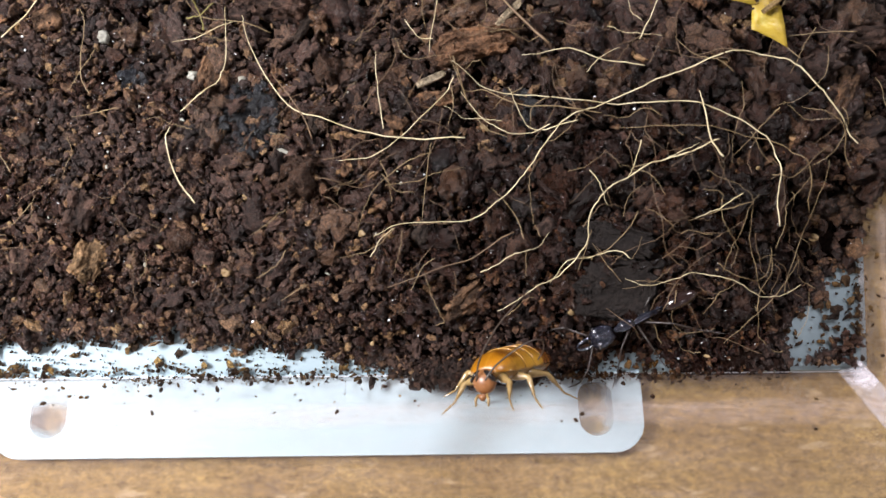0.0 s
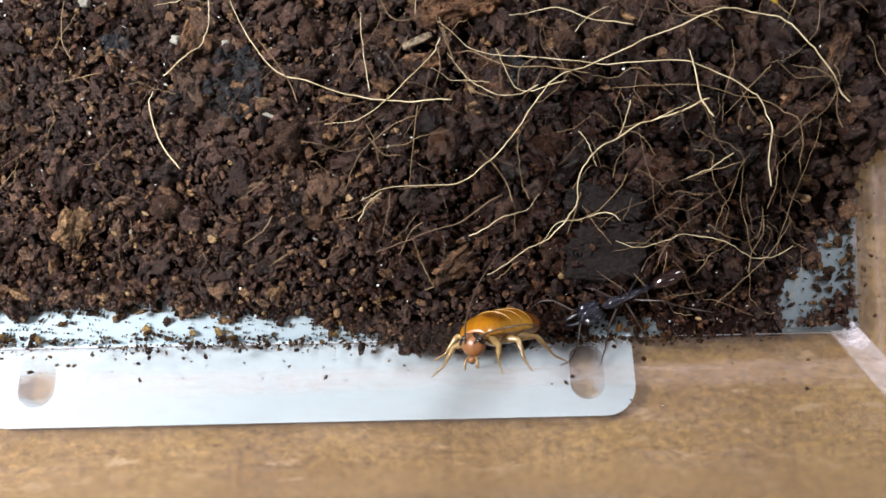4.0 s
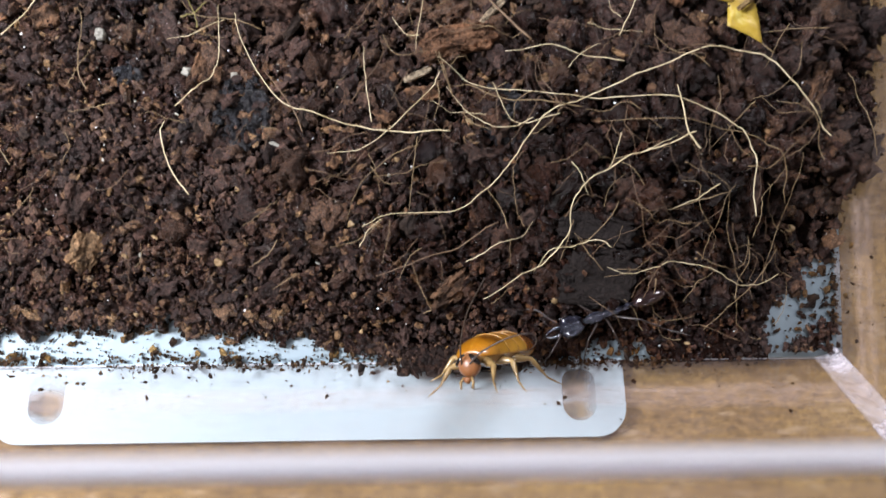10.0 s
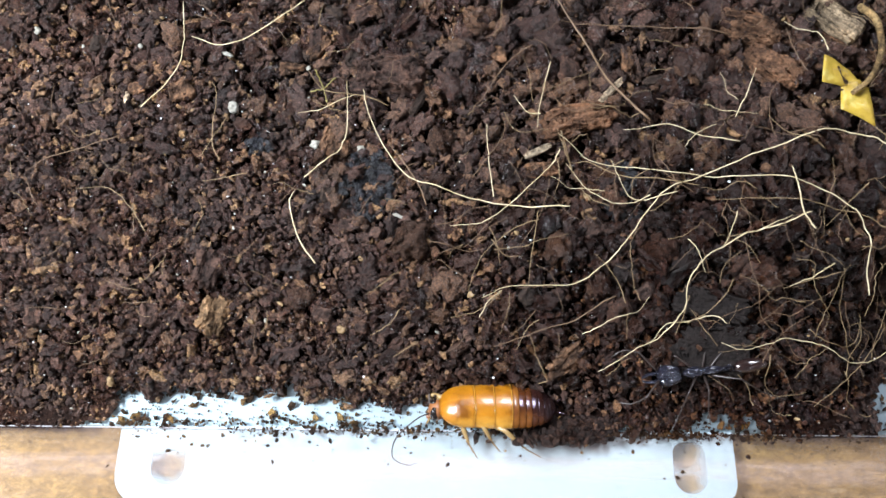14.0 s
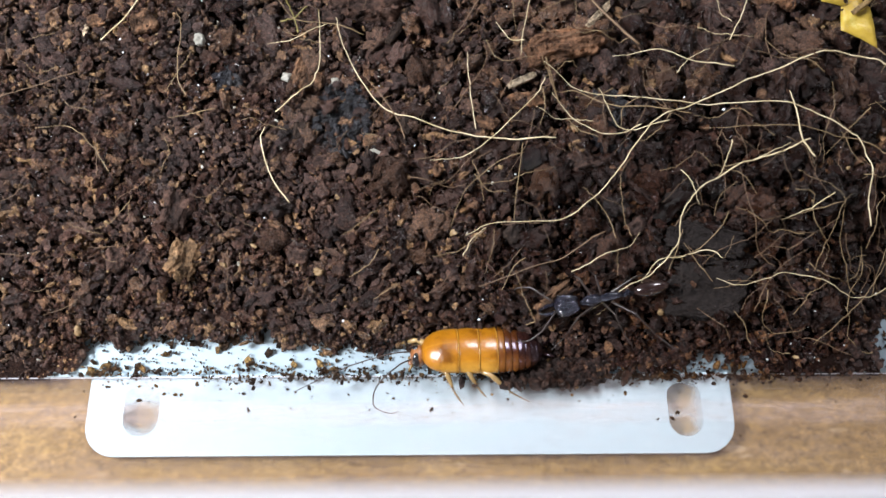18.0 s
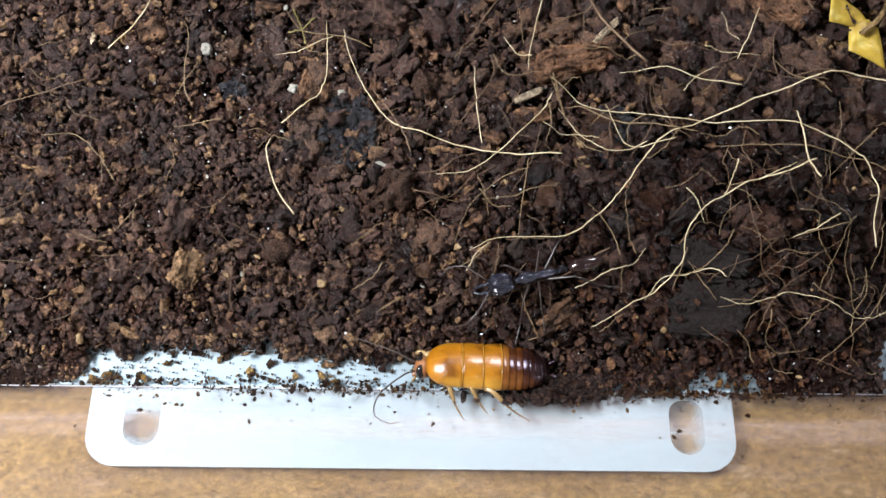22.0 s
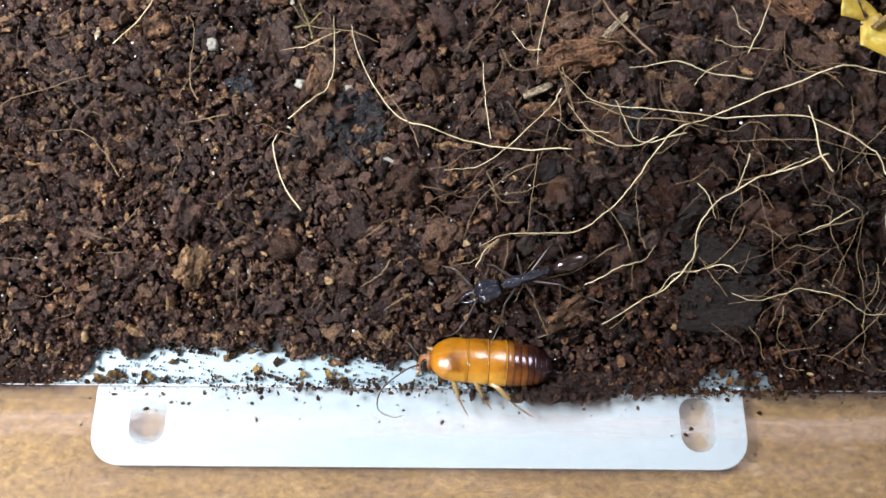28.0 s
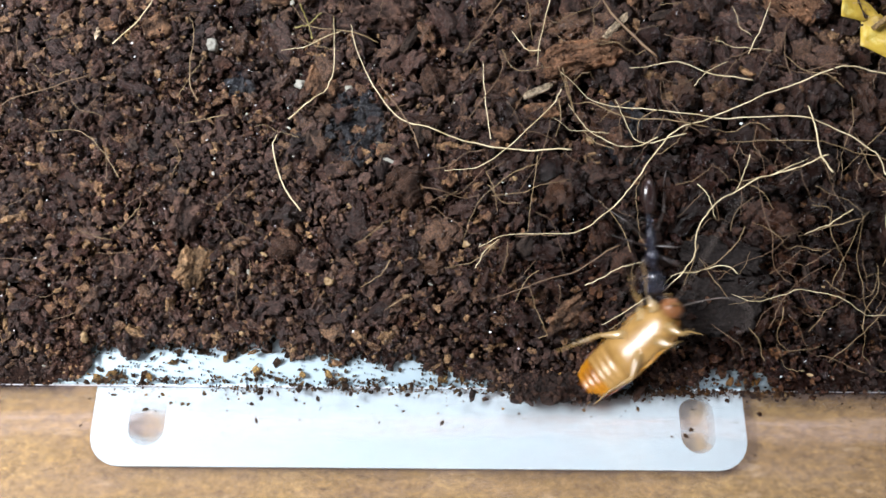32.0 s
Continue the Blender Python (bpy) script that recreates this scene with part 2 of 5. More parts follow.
def clear_plastic(nt, p):
    """Clear plastic: thin uneven dusty haze, and one long highlight painted near the foot."""
    through_it = node(nt, "ShaderNodeBsdfTransparent", Color=(0.885, 0.878, 0.872, 1))
    shine = node(nt, "ShaderNodeBsdfGlossy", Color=(1, 1, 1, 1), Roughness=0.06)
    facing = node(nt, "ShaderNodeLayerWeight", Blend=0.5)
    gloss = ramp(nt, facing.outputs["Facing"], (0.0, (0.03, 0.03, 0.03)), (0.7, (0.06, 0.06, 0.06)), (0.9, (0.16, 0.16, 0.16)), (1.0, (0.5, 0.5, 0.5)))
    pane_of = nt.nodes.new("ShaderNodeMixShader")
    for a, b in ((gloss, pane_of.inputs[0]), (through_it.outputs[0], pane_of.inputs[1]), (shine.outputs[0], pane_of.inputs[2])):
        nt.links.new(a, b)
    film = node(nt, "ShaderNodeBsdfDiffuse", Color=(0.62, 0.48, 0.44, 1))
    streak = noise_tex(nt, coords(nt, (0.6, 1.3, 1.3)), 150, 5, 0.65)
    spots = noise_tex(nt, coords(nt, (0.7, 1.2, 1.2)), 600, 5, 0.7)
    amount = ramp(nt, streak, (0.35, (0.035, 0.035, 0.035)), (0.56, (0.055, 0.055, 0.055)), (0.70, (0.10, 0.10, 0.10)))
    fleck = ramp(nt, spots, (0.4, (0.6, 0.6, 0.6)), (0.72, (1.7, 1.7, 1.7)))
    # wavy pale band at one height, painted as a reflected highlight
    tc, sep, off = nt.nodes.new("ShaderNodeTexCoord"), nt.nodes.new("ShaderNodeSeparateXYZ"), nt.nodes.new("ShaderNodeMath")
    nt.links.new(tc.outputs["Object"], sep.inputs[0])
    wave = node(nt, "ShaderNodeMath")
    wave.operation = "MULTIPLY_ADD"
    wave.inputs[1].default_value, wave.inputs[2].default_value = 0.0022, -0.0094
    nt.links.new(noise_tex(nt, coords(nt, (1, 0.2, 0.2)), 120, 4, 0.6), wave.inputs[0])
    nt.links.new(sep.outputs["Z"], off.inputs[0])
    nt.links.new(wave.outputs[0], off.inputs[1])
    far = nt.nodes.new("ShaderNodeMath")
    far.operation = "ABSOLUTE"
    nt.links.new(off.outputs[0], far.inputs[0])
    near = nt.nodes.new("ShaderNodeMapRange")
    near.inputs["From Max"].default_value, near.inputs["To Min"].default_value, near.inputs["To Max"].default_value = 0.0016, 0.19, 0.0
    nt.links.new(far.outputs[0], near.inputs[0])
    ms = nt.nodes.new("ShaderNodeMixShader")
    nt.links.new(mix(nt, 1.0, mix(nt, 1.0, amount, near.outputs[0], "ADD"), fleck, "MULTIPLY"), ms.inputs[0])
    nt.links.new(pane_of.outputs[0], ms.inputs[1])
    nt.links.new(film.outputs[0], ms.inputs[2])
    nt.links.new(ms.outputs[0], nt.nodes["Material Output"].inputs["Surface"])


M_CLEAR = material("clear_plastic", clear_plastic)


def haze_look(*clear):
    """Milky sheet imitating haze over a slot, clear in a few patches given as x, y, half width and half height
    (centimetres).
    """
    def build(nt, p):
        geo, total = nt.nodes.new("ShaderNodeNewGeometry"), None
        wob = noise_tex(nt, coords(nt, (0.6, 1.4, 1)), 420, 5, 0.65)
        for x, y, w, h in clear:
            mp = node(nt, "ShaderNodeMapping", Scale=(100.0 / w, 100.0 / h, 0.0), Location=(-x / w, -y / h, 0.0))
            nt.links.new(geo.outputs["Position"], mp.inputs[0])
            far = nt.nodes.new("ShaderNodeVectorMath")
            far.operation = "LENGTH"
            nt.links.new(mp.outputs[0], far.inputs[0])
            rough = node(nt, "ShaderNodeMath")
            rough.operation = "MULTIPLY_ADD"
            rough.inputs[1].default_value = 0.9
            nt.links.new(wob, rough.inputs[0])
            nt.links.new(far.outputs["Value"], rough.inputs[2])
            patch = ramp(nt, rough.outputs[0], (0.95, (0.90, 0.90, 0.90)), (1.0, (0.08, 0.08, 0.08)))
            patch.node.color_ramp.elements[0].position, patch.node.color_ramp.elements[1].position = 0.55, 1.0
            half = node(nt, "ShaderNodeMath")
            half.operation = "MULTIPLY"
            half.inputs[1].default_value = 0.62
            nt.links.new(rough.outputs[0], half.inputs[0])
            nt.links.new(half.outputs[0], patch.node.inputs[0])
            total = patch if total is None else mix(nt, 1.0, total, patch, "LIGHTEN")
        film, glass = node(nt, "ShaderNodeBsdfDiffuse", Color=(0.41, 0.49, 0.54, 1)), nt.nodes.new("ShaderNodeBsdfTransparent")
        ms = nt.nodes.new("ShaderNodeMixShader")
        for a, b in ((total, ms.inputs[0]), (film.outputs[0], ms.inputs[1]), (glass.outputs[0], ms.inputs[2]), (ms.outputs[0], nt.nodes["Material Output"].inputs["Surface"])):
            nt.links.new(a, b)
    return build



def frosted(nt, p):
    """Half-clear plastic, milky in uneven patches."""
    nt.links.new(ramp(nt, noise_tex(nt, coords(nt), 260, 5), (0.3, (0.60, 0.57, 0.63)), (0.7, (0.78, 0.75, 0.82))), p.inputs["Base Color"])
    bump(nt, p, noise_tex(nt, coords(nt, (1, 1, 0.4)), 500, 4), 1.0, 0.0015)
    set_up(p, None, 0.16, 0.6)
    clear, ms = nt.nodes.new("ShaderNodeBsdfTransparent"), nt.nodes.new("ShaderNodeMixShader")
    milky = ramp(nt, noise_tex(nt, coords(nt), 190, 5, 0.65), (0.35, (0.10, 0.10, 0.10)), (0.52, (0.22, 0.22, 0.22)), (0.68, (0.65, 0.65, 0.65)))
    for a, b in ((milky, ms.inputs[0]), (clear.outputs[0], ms.inputs[1]), (p.outputs[0], ms.inputs[2]), (ms.outputs[0], nt.nodes["Material Output"].inputs["Surface"])):
        nt.links.new(a, b)


M_CORNER = material("frosted_corner", frosted)
M_RIM = material("frosted_plastic_rim", lambda nt, p: set_up(p, (0.70, 0.71, 0.76), 0.5, 0.4, Transmission_Weight=0.6, IOR=1.15))


def shell(dark, light, rough=0.22, coat=0.5, gleam=(1, 1, 1)):
    def build(nt, p):
        v = coords(nt)
        c = ramp(nt, noise_tex(nt, v, 350, 4, 0.6), (0.3, dark), (0.7, light))
        nt.links.new(c, p.inputs["Base Color"])
        bump(nt, p, noise_tex(nt, v, 1500, 3, 0.5), 0.15, 0.0002)
        set_up(p, None, rough, 0.5, Coat_Weight=coat, Coat_Roughness=max(0.12, rough - 0.06), Specular_Tint=(*gleam, 1), Coat_Tint=(*gleam, 1))
    return build


def rear_shell(*stops):
    """Dark rear plates: nearly black along the middle, browner towards the thin margins."""
    def build(nt, p):
        tc, sep, ab = nt.nodes.new("ShaderNodeTexCoord"), nt.nodes.new("ShaderNodeSeparateXYZ"), nt.nodes.new("ShaderNodeMath")
        ab.operation = "ABSOLUTE"
        nt.links.new(tc.outputs["Object"], sep.inputs[0])
        nt.links.new(sep.outputs["Y"], ab.inputs[0])
        wide = nt.nodes.new("ShaderNodeMapRange")
        wide.inputs["From Max"].default_value = 0.0030
        nt.links.new(ab.outputs[0], wide.inputs[0])
        blot = ramp(nt, noise_tex(nt, coords(nt), 420, 4, 0.6), (0.34, (0.6, 0.55, 0.5)), (0.66, (1.3, 1.3, 1.3)))
        nt.links.new(mix(nt, 1.0, ramp(nt, wide.outputs[0], *stops), blot, "MULTIPLY"), p.inputs["Base Color"])
        bump(nt, p, noise_tex(nt, coords(nt), 1500, 3, 0.5), 0.25, 0.0003)
        set_up(p, None, 0.22, 0.45, Coat_Weight=0.5, Coat_Roughness=0.14, Specular_Tint=(*VIOLET, 1), Coat_Tint=(*VIOLET, 1))
    return build


def amber(nt, p):
    """Translucent amber: deeper along the middle, yellower towards the thin margins."""
    tc, sep, ab = nt.nodes.new("ShaderNodeTexCoord"), nt.nodes.new("ShaderNodeSeparateXYZ"), nt.nodes.new("ShaderNodeMath")
    ab.operation = "ABSOLUTE"
    nt.links.new(tc.outputs["Object"], sep.inputs[0])
    nt.links.new(sep.outputs["Y"], ab.inputs[0])
    wide = nt.nodes.new("ShaderNodeMapRange")
    wide.inputs["From Max"].default_value = 0.0030
    nt.links.new(ab.outputs[0], wide.inputs[0])
    side = ramp(nt, wide.outputs[0], (0.0, (0.31, 0.132, 0.008)), (0.06, (0.255, 0.097, 0.004)), (0.65, (0.30, 0.122, 0.005)), (1.0, (0.46, 0.25, 0.035)))
    blot = ramp(nt, noise_tex(nt, coords(nt), 320, 4, 0.6), (0.34, (0.45, 0.38, 0.3)), (0.46, (0.9, 0.88, 0.85)), (0.7, (1.2, 1.2, 1.2)))
    nt.links.new(mix(nt, 1.0, side, blot, "MULTIPLY"), p.inputs["Base Color"])
    bump(nt, p, noise_tex(nt, coords(nt), 900, 4, 0.6), 0.25, 0.0004)
    set_up(p, None, 0.30, 0.45, Coat_Weight=0.35, Coat_Roughness=0.10)


M_AMBER = material("amber_cuticle", amber)
VIOLET = (0.88, 0.80, 1.0)  # tint in the rear plates' gloss, standing in for reflected violet light
M_RUST = material("rust_brown_cuticle", rear_shell((0.0, (0.055, 0.018, 0.004)), (0.45, (0.055, 0.018, 0.004)), (0.95, (0.17, 0.066, 0.01))))
M_BROWNED = material("browned_amber_cuticle", shell((0.10, 0.032, 0.006), (0.21, 0.080, 0.010), 0.26, 0.5))
M_DUSK = material("chestnut_brown_cuticle", rear_shell((0.0, (0.018, 0.0065, 0.004)), (0.45, (0.018, 0.0065, 0.004)), (0.95, (0.095, 0.034, 0.008))))
M_DEEP = material("dark_brown_cuticle", rear_shell((0.0, (0.01, 0.0045, 0.0038)), (0.45, (0.01, 0.0045, 0.0038)), (0.95, (0.055, 0.02, 0.007))))
M_SEAM = material("pale_amber_seam", shell((0.38, 0.185, 0.022), (0.48, 0.26, 0.045)))
M_BELLY = material("cream_cuticle", shell((0.20, 0.106, 0.026), (0.31, 0.185, 0.058), 0.3, 0.2))
M_LEG = material("straw_cuticle", shell((0.16, 0.098, 0.034), (0.33, 0.225, 0.095)))
M_HEADR = material("chestnut_cuticle", shell((0.15, 0.055, 0.018), (0.25, 0.105, 0.036), 0.38, 0.1))
M_EYE = material("black_eye", shell((0.006, 0.005, 0.005), (0.012, 0.01, 0.01), 0.12))
M_FEELER = material("brown_feeler", shell((0.022, 0.015, 0.012), (0.06, 0.043, 0.033), 0.5, 0.1))
def ant_shell(nt, p):
    v = coords(nt, (0.35, 2.5, 2.5))
    ridges = noise_tex(nt, v, 900, 4, 0.6)
    nt.links.new(ramp(nt, ridges, (0.3, (0.004, 0.004, 0.007)), (0.7, (0.016, 0.016, 0.027))), p.inputs["Base Color"])
    bump(nt, p, ridges, 1.0, 0.0014)
    set_up(p, None, 0.24, 0.5, Coat_Weight=0.6, Coat_Roughness=0.12, Specular_Tint=(0.74, 0.80, 1.0, 1))


M_ANT = material("black_ant_cuticle", ant_shell)
M_GASTER = material("polished_black_brown_cuticle", shell((0.008, 0.0045, 0.0045), (0.022, 0.011, 0.010), 0.16, 0.7))
M_ANTLEG = material("dark_brown_ant_leg", shell((0.011, 0.008, 0.007), (0.034, 0.024, 0.021), 0.38, 0.15))


# ---- mesh helpers (all sizes in centimetres) ----
def mesh_of(name, verts, faces, mat, smooth=True):
    me = bpy.data.meshes.new(name)
    me.from_pydata([tuple(S * float(c) for c in v) for v in verts], [], [tuple(int(i) for i in f) for f in faces])
    if len(faces) < 20000:
        bm = bmesh.new()
        bm.from_mesh(me)
        bmesh.ops.recalc_face_normals(bm, faces=bm.faces[:])
        bm.to_mesh(me)
        bm.free()
    me.materials.append(mat)
    me.polygons.foreach_set("use_smooth", [smooth] * len(me.polygons))
    me.update()
    return me


def put(name, verts, faces, mat, parent=None, label="", smooth=True, at=None):
    ob = new(name, mesh_of(name, verts, faces, mat, smooth))
    if parent is not None:
        ob.parent = parent
    if at is not None:
        ob.location = [S * c for c in at]
    return tagged(ob, label) if label else ob


def part(name, bm, mat, parent=None, label="", smooth=True):
    for v in bm.verts:
        v.co *= S
    me = bpy.data.meshes.new(name)
    bm.to_mesh(me)
    bm.free()
    me.materials.append(mat)
    me.polygons.foreach_set("use_smooth", [smooth] * len(me.polygons))
    ob = new(name, me)
    if parent is not None:
        ob.parent = parent
    return tagged(ob, label) if label else ob


def ico(level):
    bm = bmesh.new()
    bmesh.ops.create_icosphere(bm, subdivisions=level, radius=1.0)
    v = np.array([q.co[:] for q in bm.verts])
    f = np.array([[q.index for q in g.verts] for g in bm.faces])
    bm.free()
    return v, f


def lump(v, rng, rough=0.28, freq=1.3, cuts=5, knobs=0.0):
    """An uneven stone-like shape from a unit ball."""
    off = Vector(rng.uniform(-50, 50, 3))
    d = []
    for p in v:
        q = Vector(p) * freq + off
        d.append(1 + rough * (1.4 * noise.noise(q) + 1.5 * (abs(noise.noise(q * 1.9)) - 0.25) + (0.8 if cuts > 2 else 1.2) * (abs(noise.noise(q * 4.3)) - 0.25)))
        if knobs:
            d[-1] += knobs * (0.45 - noise.voronoi(q * 1.9)[0][0])
    v = v * np.array(d)[:, None]
    for _ in range(cuts):  # broken faces
        n = rng.normal(size=3)
        n /= np.linalg.norm(n)
        v = v - np.maximum(0, v @ n - rng.uniform(0.45, 0.85))[:, None] * n * 0.85
    return v


def spline(points, n):
    """Catmull-Rom through points."""
    p = [np.array(q, float) for q in points]
    p = [2 * p[0] - p[1]] + p + [2 * p[-1] - p[-2]]
    out = []
    for a, b, c, d in zip(p, p[1:], p[2:], p[3:]):
        for k in range(n):
            u = k / n
            out.append(0.5 * (2 * b + (c - a) * u + (2 * a - 5 * b + 4 * c - d) * u * u + (3 * b - a - 3 * c + d) * u ** 3))
    return np.array(out + [p[-2]])


def tube(path, radii, sides=7):
    """Vertices and faces of a closed tube along a path."""
    path = np.array(path, float)
    radii = np.broadcast_to(radii, len(path))
    tang = np.gradient(path, axis=0)
    tang /= np.linalg.norm(tang, axis=1)[:, None] + 1e-9
    ref = np.array([0, 0, 1.0]) if abs(tang[0][2]) < 0.9 else np.array([1.0, 0, 0])
    verts, faces = [], []
    for q, t, r in zip(path, tang, radii):
        s = np.cross(t, ref)
        s /= np.linalg.norm(s) + 1e-9
        u = np.cross(s, t)
        ref = u if abs(u @ u) > 0 else ref
        for k in range(sides):
            a = 2 * math.pi * k / sides
            verts.append(q + r * (math.cos(a) * s + math.sin(a) * u))
    n = len(path)
    for i in range(n - 1):
        for k in range(sides):
            k2 = (k + 1) % sides
            faces.append((i * sides + k, i * sides + k2, (i + 1) * sides + k2, (i + 1) * sides + k))
    faces.append(tuple(range(sides))[::-1])
    faces.append(tuple(range((n - 1) * sides, n * sides)))
    return verts, faces


# ---- the plan, in centimetres: front wall foot at y = 0, table top at z = 0 ----
FLOOR, LEAN_OUT, RIM_Z = 0.22, 0.06, 9.2
LEFT, RIGHT, SPREAD, FRONT, BACK = -8.0, 6.31, 0.15, -0.07, 11.0


def side_x(y, z):
    """The inside of the side wall, which spreads a little towards the back."""
    return RIGHT + SPREAD * y + (z - FLOOR) * LEAN_OUT


def soil_z(x, y):
    """Height of the soil's surface."""
    y = max(y, 0.0)
    z = FLOOR + 0.88 * (1 - math.exp(-max(y - 0.15, 0) / 1.0)) + 0.24 * min(max(y - 0.2, 0), 6)
    z += 0.10 * noise.noise((x * 0.55, y * 0.55, 3.1)) * min(1, max(0, y - 0.3))
    near = math.hypot((x - 6.15) * 0.9, y - 0.70)
    fall = 1 - 0.22 * min(1.0, max(0.0, (x - 5.7) / 1.0))  # the soil sinks towards the side wall
    return FLOOR + (z - FLOOR) * fall * min(1.0, max(0.08, (near - 0.5) / 1.0))


def edge_y(x):
    """Where the closed soil begins, going in from the front wall."""
    marks = ((-9, -0.2), (-4.25, -0.2), (-3.95, 0.2), (-3.6, 0.38), (-2.5, 0.45), (-1.2, 0.42), (-0.2, 0.34), (0.5, 0.18), (1.0, -0.1), (1.75, -0.2), (2.1, 0.0),
             (2.5, 0.05), (3.2, 0.03), (3.42, 0.28), (3.9, 0.26), (4.1, -0.05), (4.6, -0.2), (5.3, -0.1), (5.7, 0.02), (7, 0.0))
    for (a, b), (c, d) in zip(marks, marks[1:]):
        if x <= c:
            return b + (d - b) * (x - a) / (c - a) + 0.15 * noise.noise((x * 3.1, 0.3, 8.0)) + 0.11 * noise.noise((x * 9, 1.3, 8.0))
    return -0.1


def bare(x, y):
    """Whether the white floor shows here."""
    if y < edge_y(x):
        return True
    u, v = (x - 6.17) * 0.75 + (y - 0.68) * 0.66, -(x - 6.17) * 0.66 + (y - 0.68) * 0.75
    return (u / 0.86) ** 2 + (v / 0.36) ** 2 < 1.15 + 1.1 * noise.noise((x * 3, y * 3, 2.0)) + 0.7 * noise.noise((x * 8, y * 8, 4.0))


# ---- table, lid, container ----
def slab(x0, y0, z0, x1, y1, z1, bevel=0.0, segs=3):
    bm = bmesh.new()
    bmesh.ops.create_cube(bm, size=1.0)
    for v in bm.verts:
        v.co = ((x0 + x1) / 2 + v.co.x * (x1 - x0), (y0 + y1) / 2 + v.co.y * (y1 - y0), (z0 + z1) / 2 + v.co.z * (z1 - z0))
    if bevel:
        bmesh.ops.bevel(bm, geom=bm.edges[:], offset=bevel, segments=segs, affect="EDGES")
    return bm


table = part("table_top", slab(-60, -45, -2.0, 60, 60, 0.0, 0.3), M_BOARD, smooth=False)
tagged(table, "tan fibreboard table top with streaky grain", "table", kind="structure")
for x in (-55, 50):
    for y in (-40, 50):
        part("table_leg", slab(x, y, -75, x + 5, y + 5, -2.0, 0.3), M_BOARD, table, smooth=False)

floor = part("floor", slab(-162, -162, -77, 162, 162, -75), M_BOARD, smooth=False)
tagged(floor, "plain brown floor far below the table", "floor", kind="structure")


def wall_paint(nt, p):
    c = ramp(nt, noise_tex(nt, coords(nt), 3, 4), (0.35, (0.33, 0.32, 0.30)), (0.65, (0.39, 0.38, 0.36)))
    nt.links.new(c, p.inputs["Base Color"])
    bump(nt, p, noise_tex(nt, coords(nt), 300, 3), 0.2, 0.0005)
    set_up(p, None, 0.8, 0.3)


# unseen walls and ceiling, added to close the place and bounce light
M_WALL = material("matt_wall_paint", wall_paint)
M_FRAME = material("light_frame_paint", lambda nt, p: (
    nt.links.new(ramp(nt, noise_tex(nt, coords(nt), 20, 3), (0.3, (0.70, 0.69, 0.66)), (0.7, (0.78, 0.77, 0.74))), p.inputs["Base Color"]), set_up(p, None, 0.5, 0.4)))
ROOM = (-150, 150, -150, 150, -75, 175)  # inside faces of the added room: x, y and z
x0, x1, y0, y1, z0, z1 = ROOM
for name, q in (("wall_west", (x0 - 12, y0, z0, x0, y1, z1)), ("wall_east", (x1, y0, z0, x1 + 12, y1, z1)), ("wall_south", (x0 - 12, y0 - 12, z0, x1 + 12, y0, z1))):
    tagged(part(name, slab(*q), M_WALL, smooth=False), "plain matt wall added out of view", "wall", kind="structure")
tagged(part("ceiling", slab(x0 - 12, y0 - 12, z1, x1 + 12, y1 + 12, z1 + 12), M_WALL, smooth=False), "plain matt ceiling added out of view", "ceiling", kind="structure")
tagged(part("wall_north", slab(x0 - 12, y1, z0, x1 + 12, y1 + 12, z1), M_WALL, smooth=False), "plain matt wall added out of view", "wall", kind="structure")
# frame made up to go with the added top light
panel = new("added_light_frame")
tagged(panel, "square white frame added out of view around the top light", "ceiling light")
for q in ((5, 57, 8, 127), (72, 57, 75, 127), (8, 57, 72, 60), (8, 124, 72, 127)):
    part("frame", slab(q[0], q[1], z1 - 2.5, q[2], q[3], z1, 0.2, 1), M_FRAME, panel, smooth=False)


def outline_slab(points, holes, z0, z1):
    """A plate of the given outline with holes through it."""
    bm = bmesh.new()
    edges = []
    for loop in [points] + holes:
        vs = [bm.verts.new((x, y, z1)) for x, y in loop]
        edges += [bm.edges.new((a, b)) for a, b in zip(vs, vs[1:] + vs[:1])]
    bmesh.ops.triangle_fill(bm, use_beauty=True, edges=edges)
    bmesh.ops.recalc_face_normals(bm, faces=bm.faces[:])
    ext = bmesh.ops.extrude_face_region(bm, geom=bm.faces[:])
    for v in ext["geom"]:
        if isinstance(v, bmesh.types.BMVert):
            v.co.z = z0
    bmesh.ops.recalc_face_normals(bm, faces=bm.faces[:])
    return bm


def rounded(x0, y0, x1, y1, radii, n=7):
    """A rectangle with its own radius at each corner: lower left, lower right, upper right, upper left."""
    out = []
    for (cx, cy, sx, sy, a0), r in zip(((x0, y0, 1, 1, 180), (x1, y0, -1, 1, 270), (x1, y1, -1, -1, 0), (x0, y1, 1, -1, 90)), radii):
        for k in range(n + 1):
            a = radians(a0 + 90 * k / n)
            out.append((cx + sx * r + r * math.cos(a), cy + sy * r + r * math.sin(a)))
    return out


lid = new("container_lid")
tagged(lid, "white plastic snap lid lying under the clear container", "lid")
plate = slab(LEFT - 0.1, -0.03, 0.02, RIGHT + 0.1, BACK + 0.1, FLOOR - 0.02, 0.04)
for v in plate.verts:
    v.co.x += SPREAD * v.co.y if v.co.x > 0 else 0.0
part("lid_plate", plate, M_WHITE, lid)
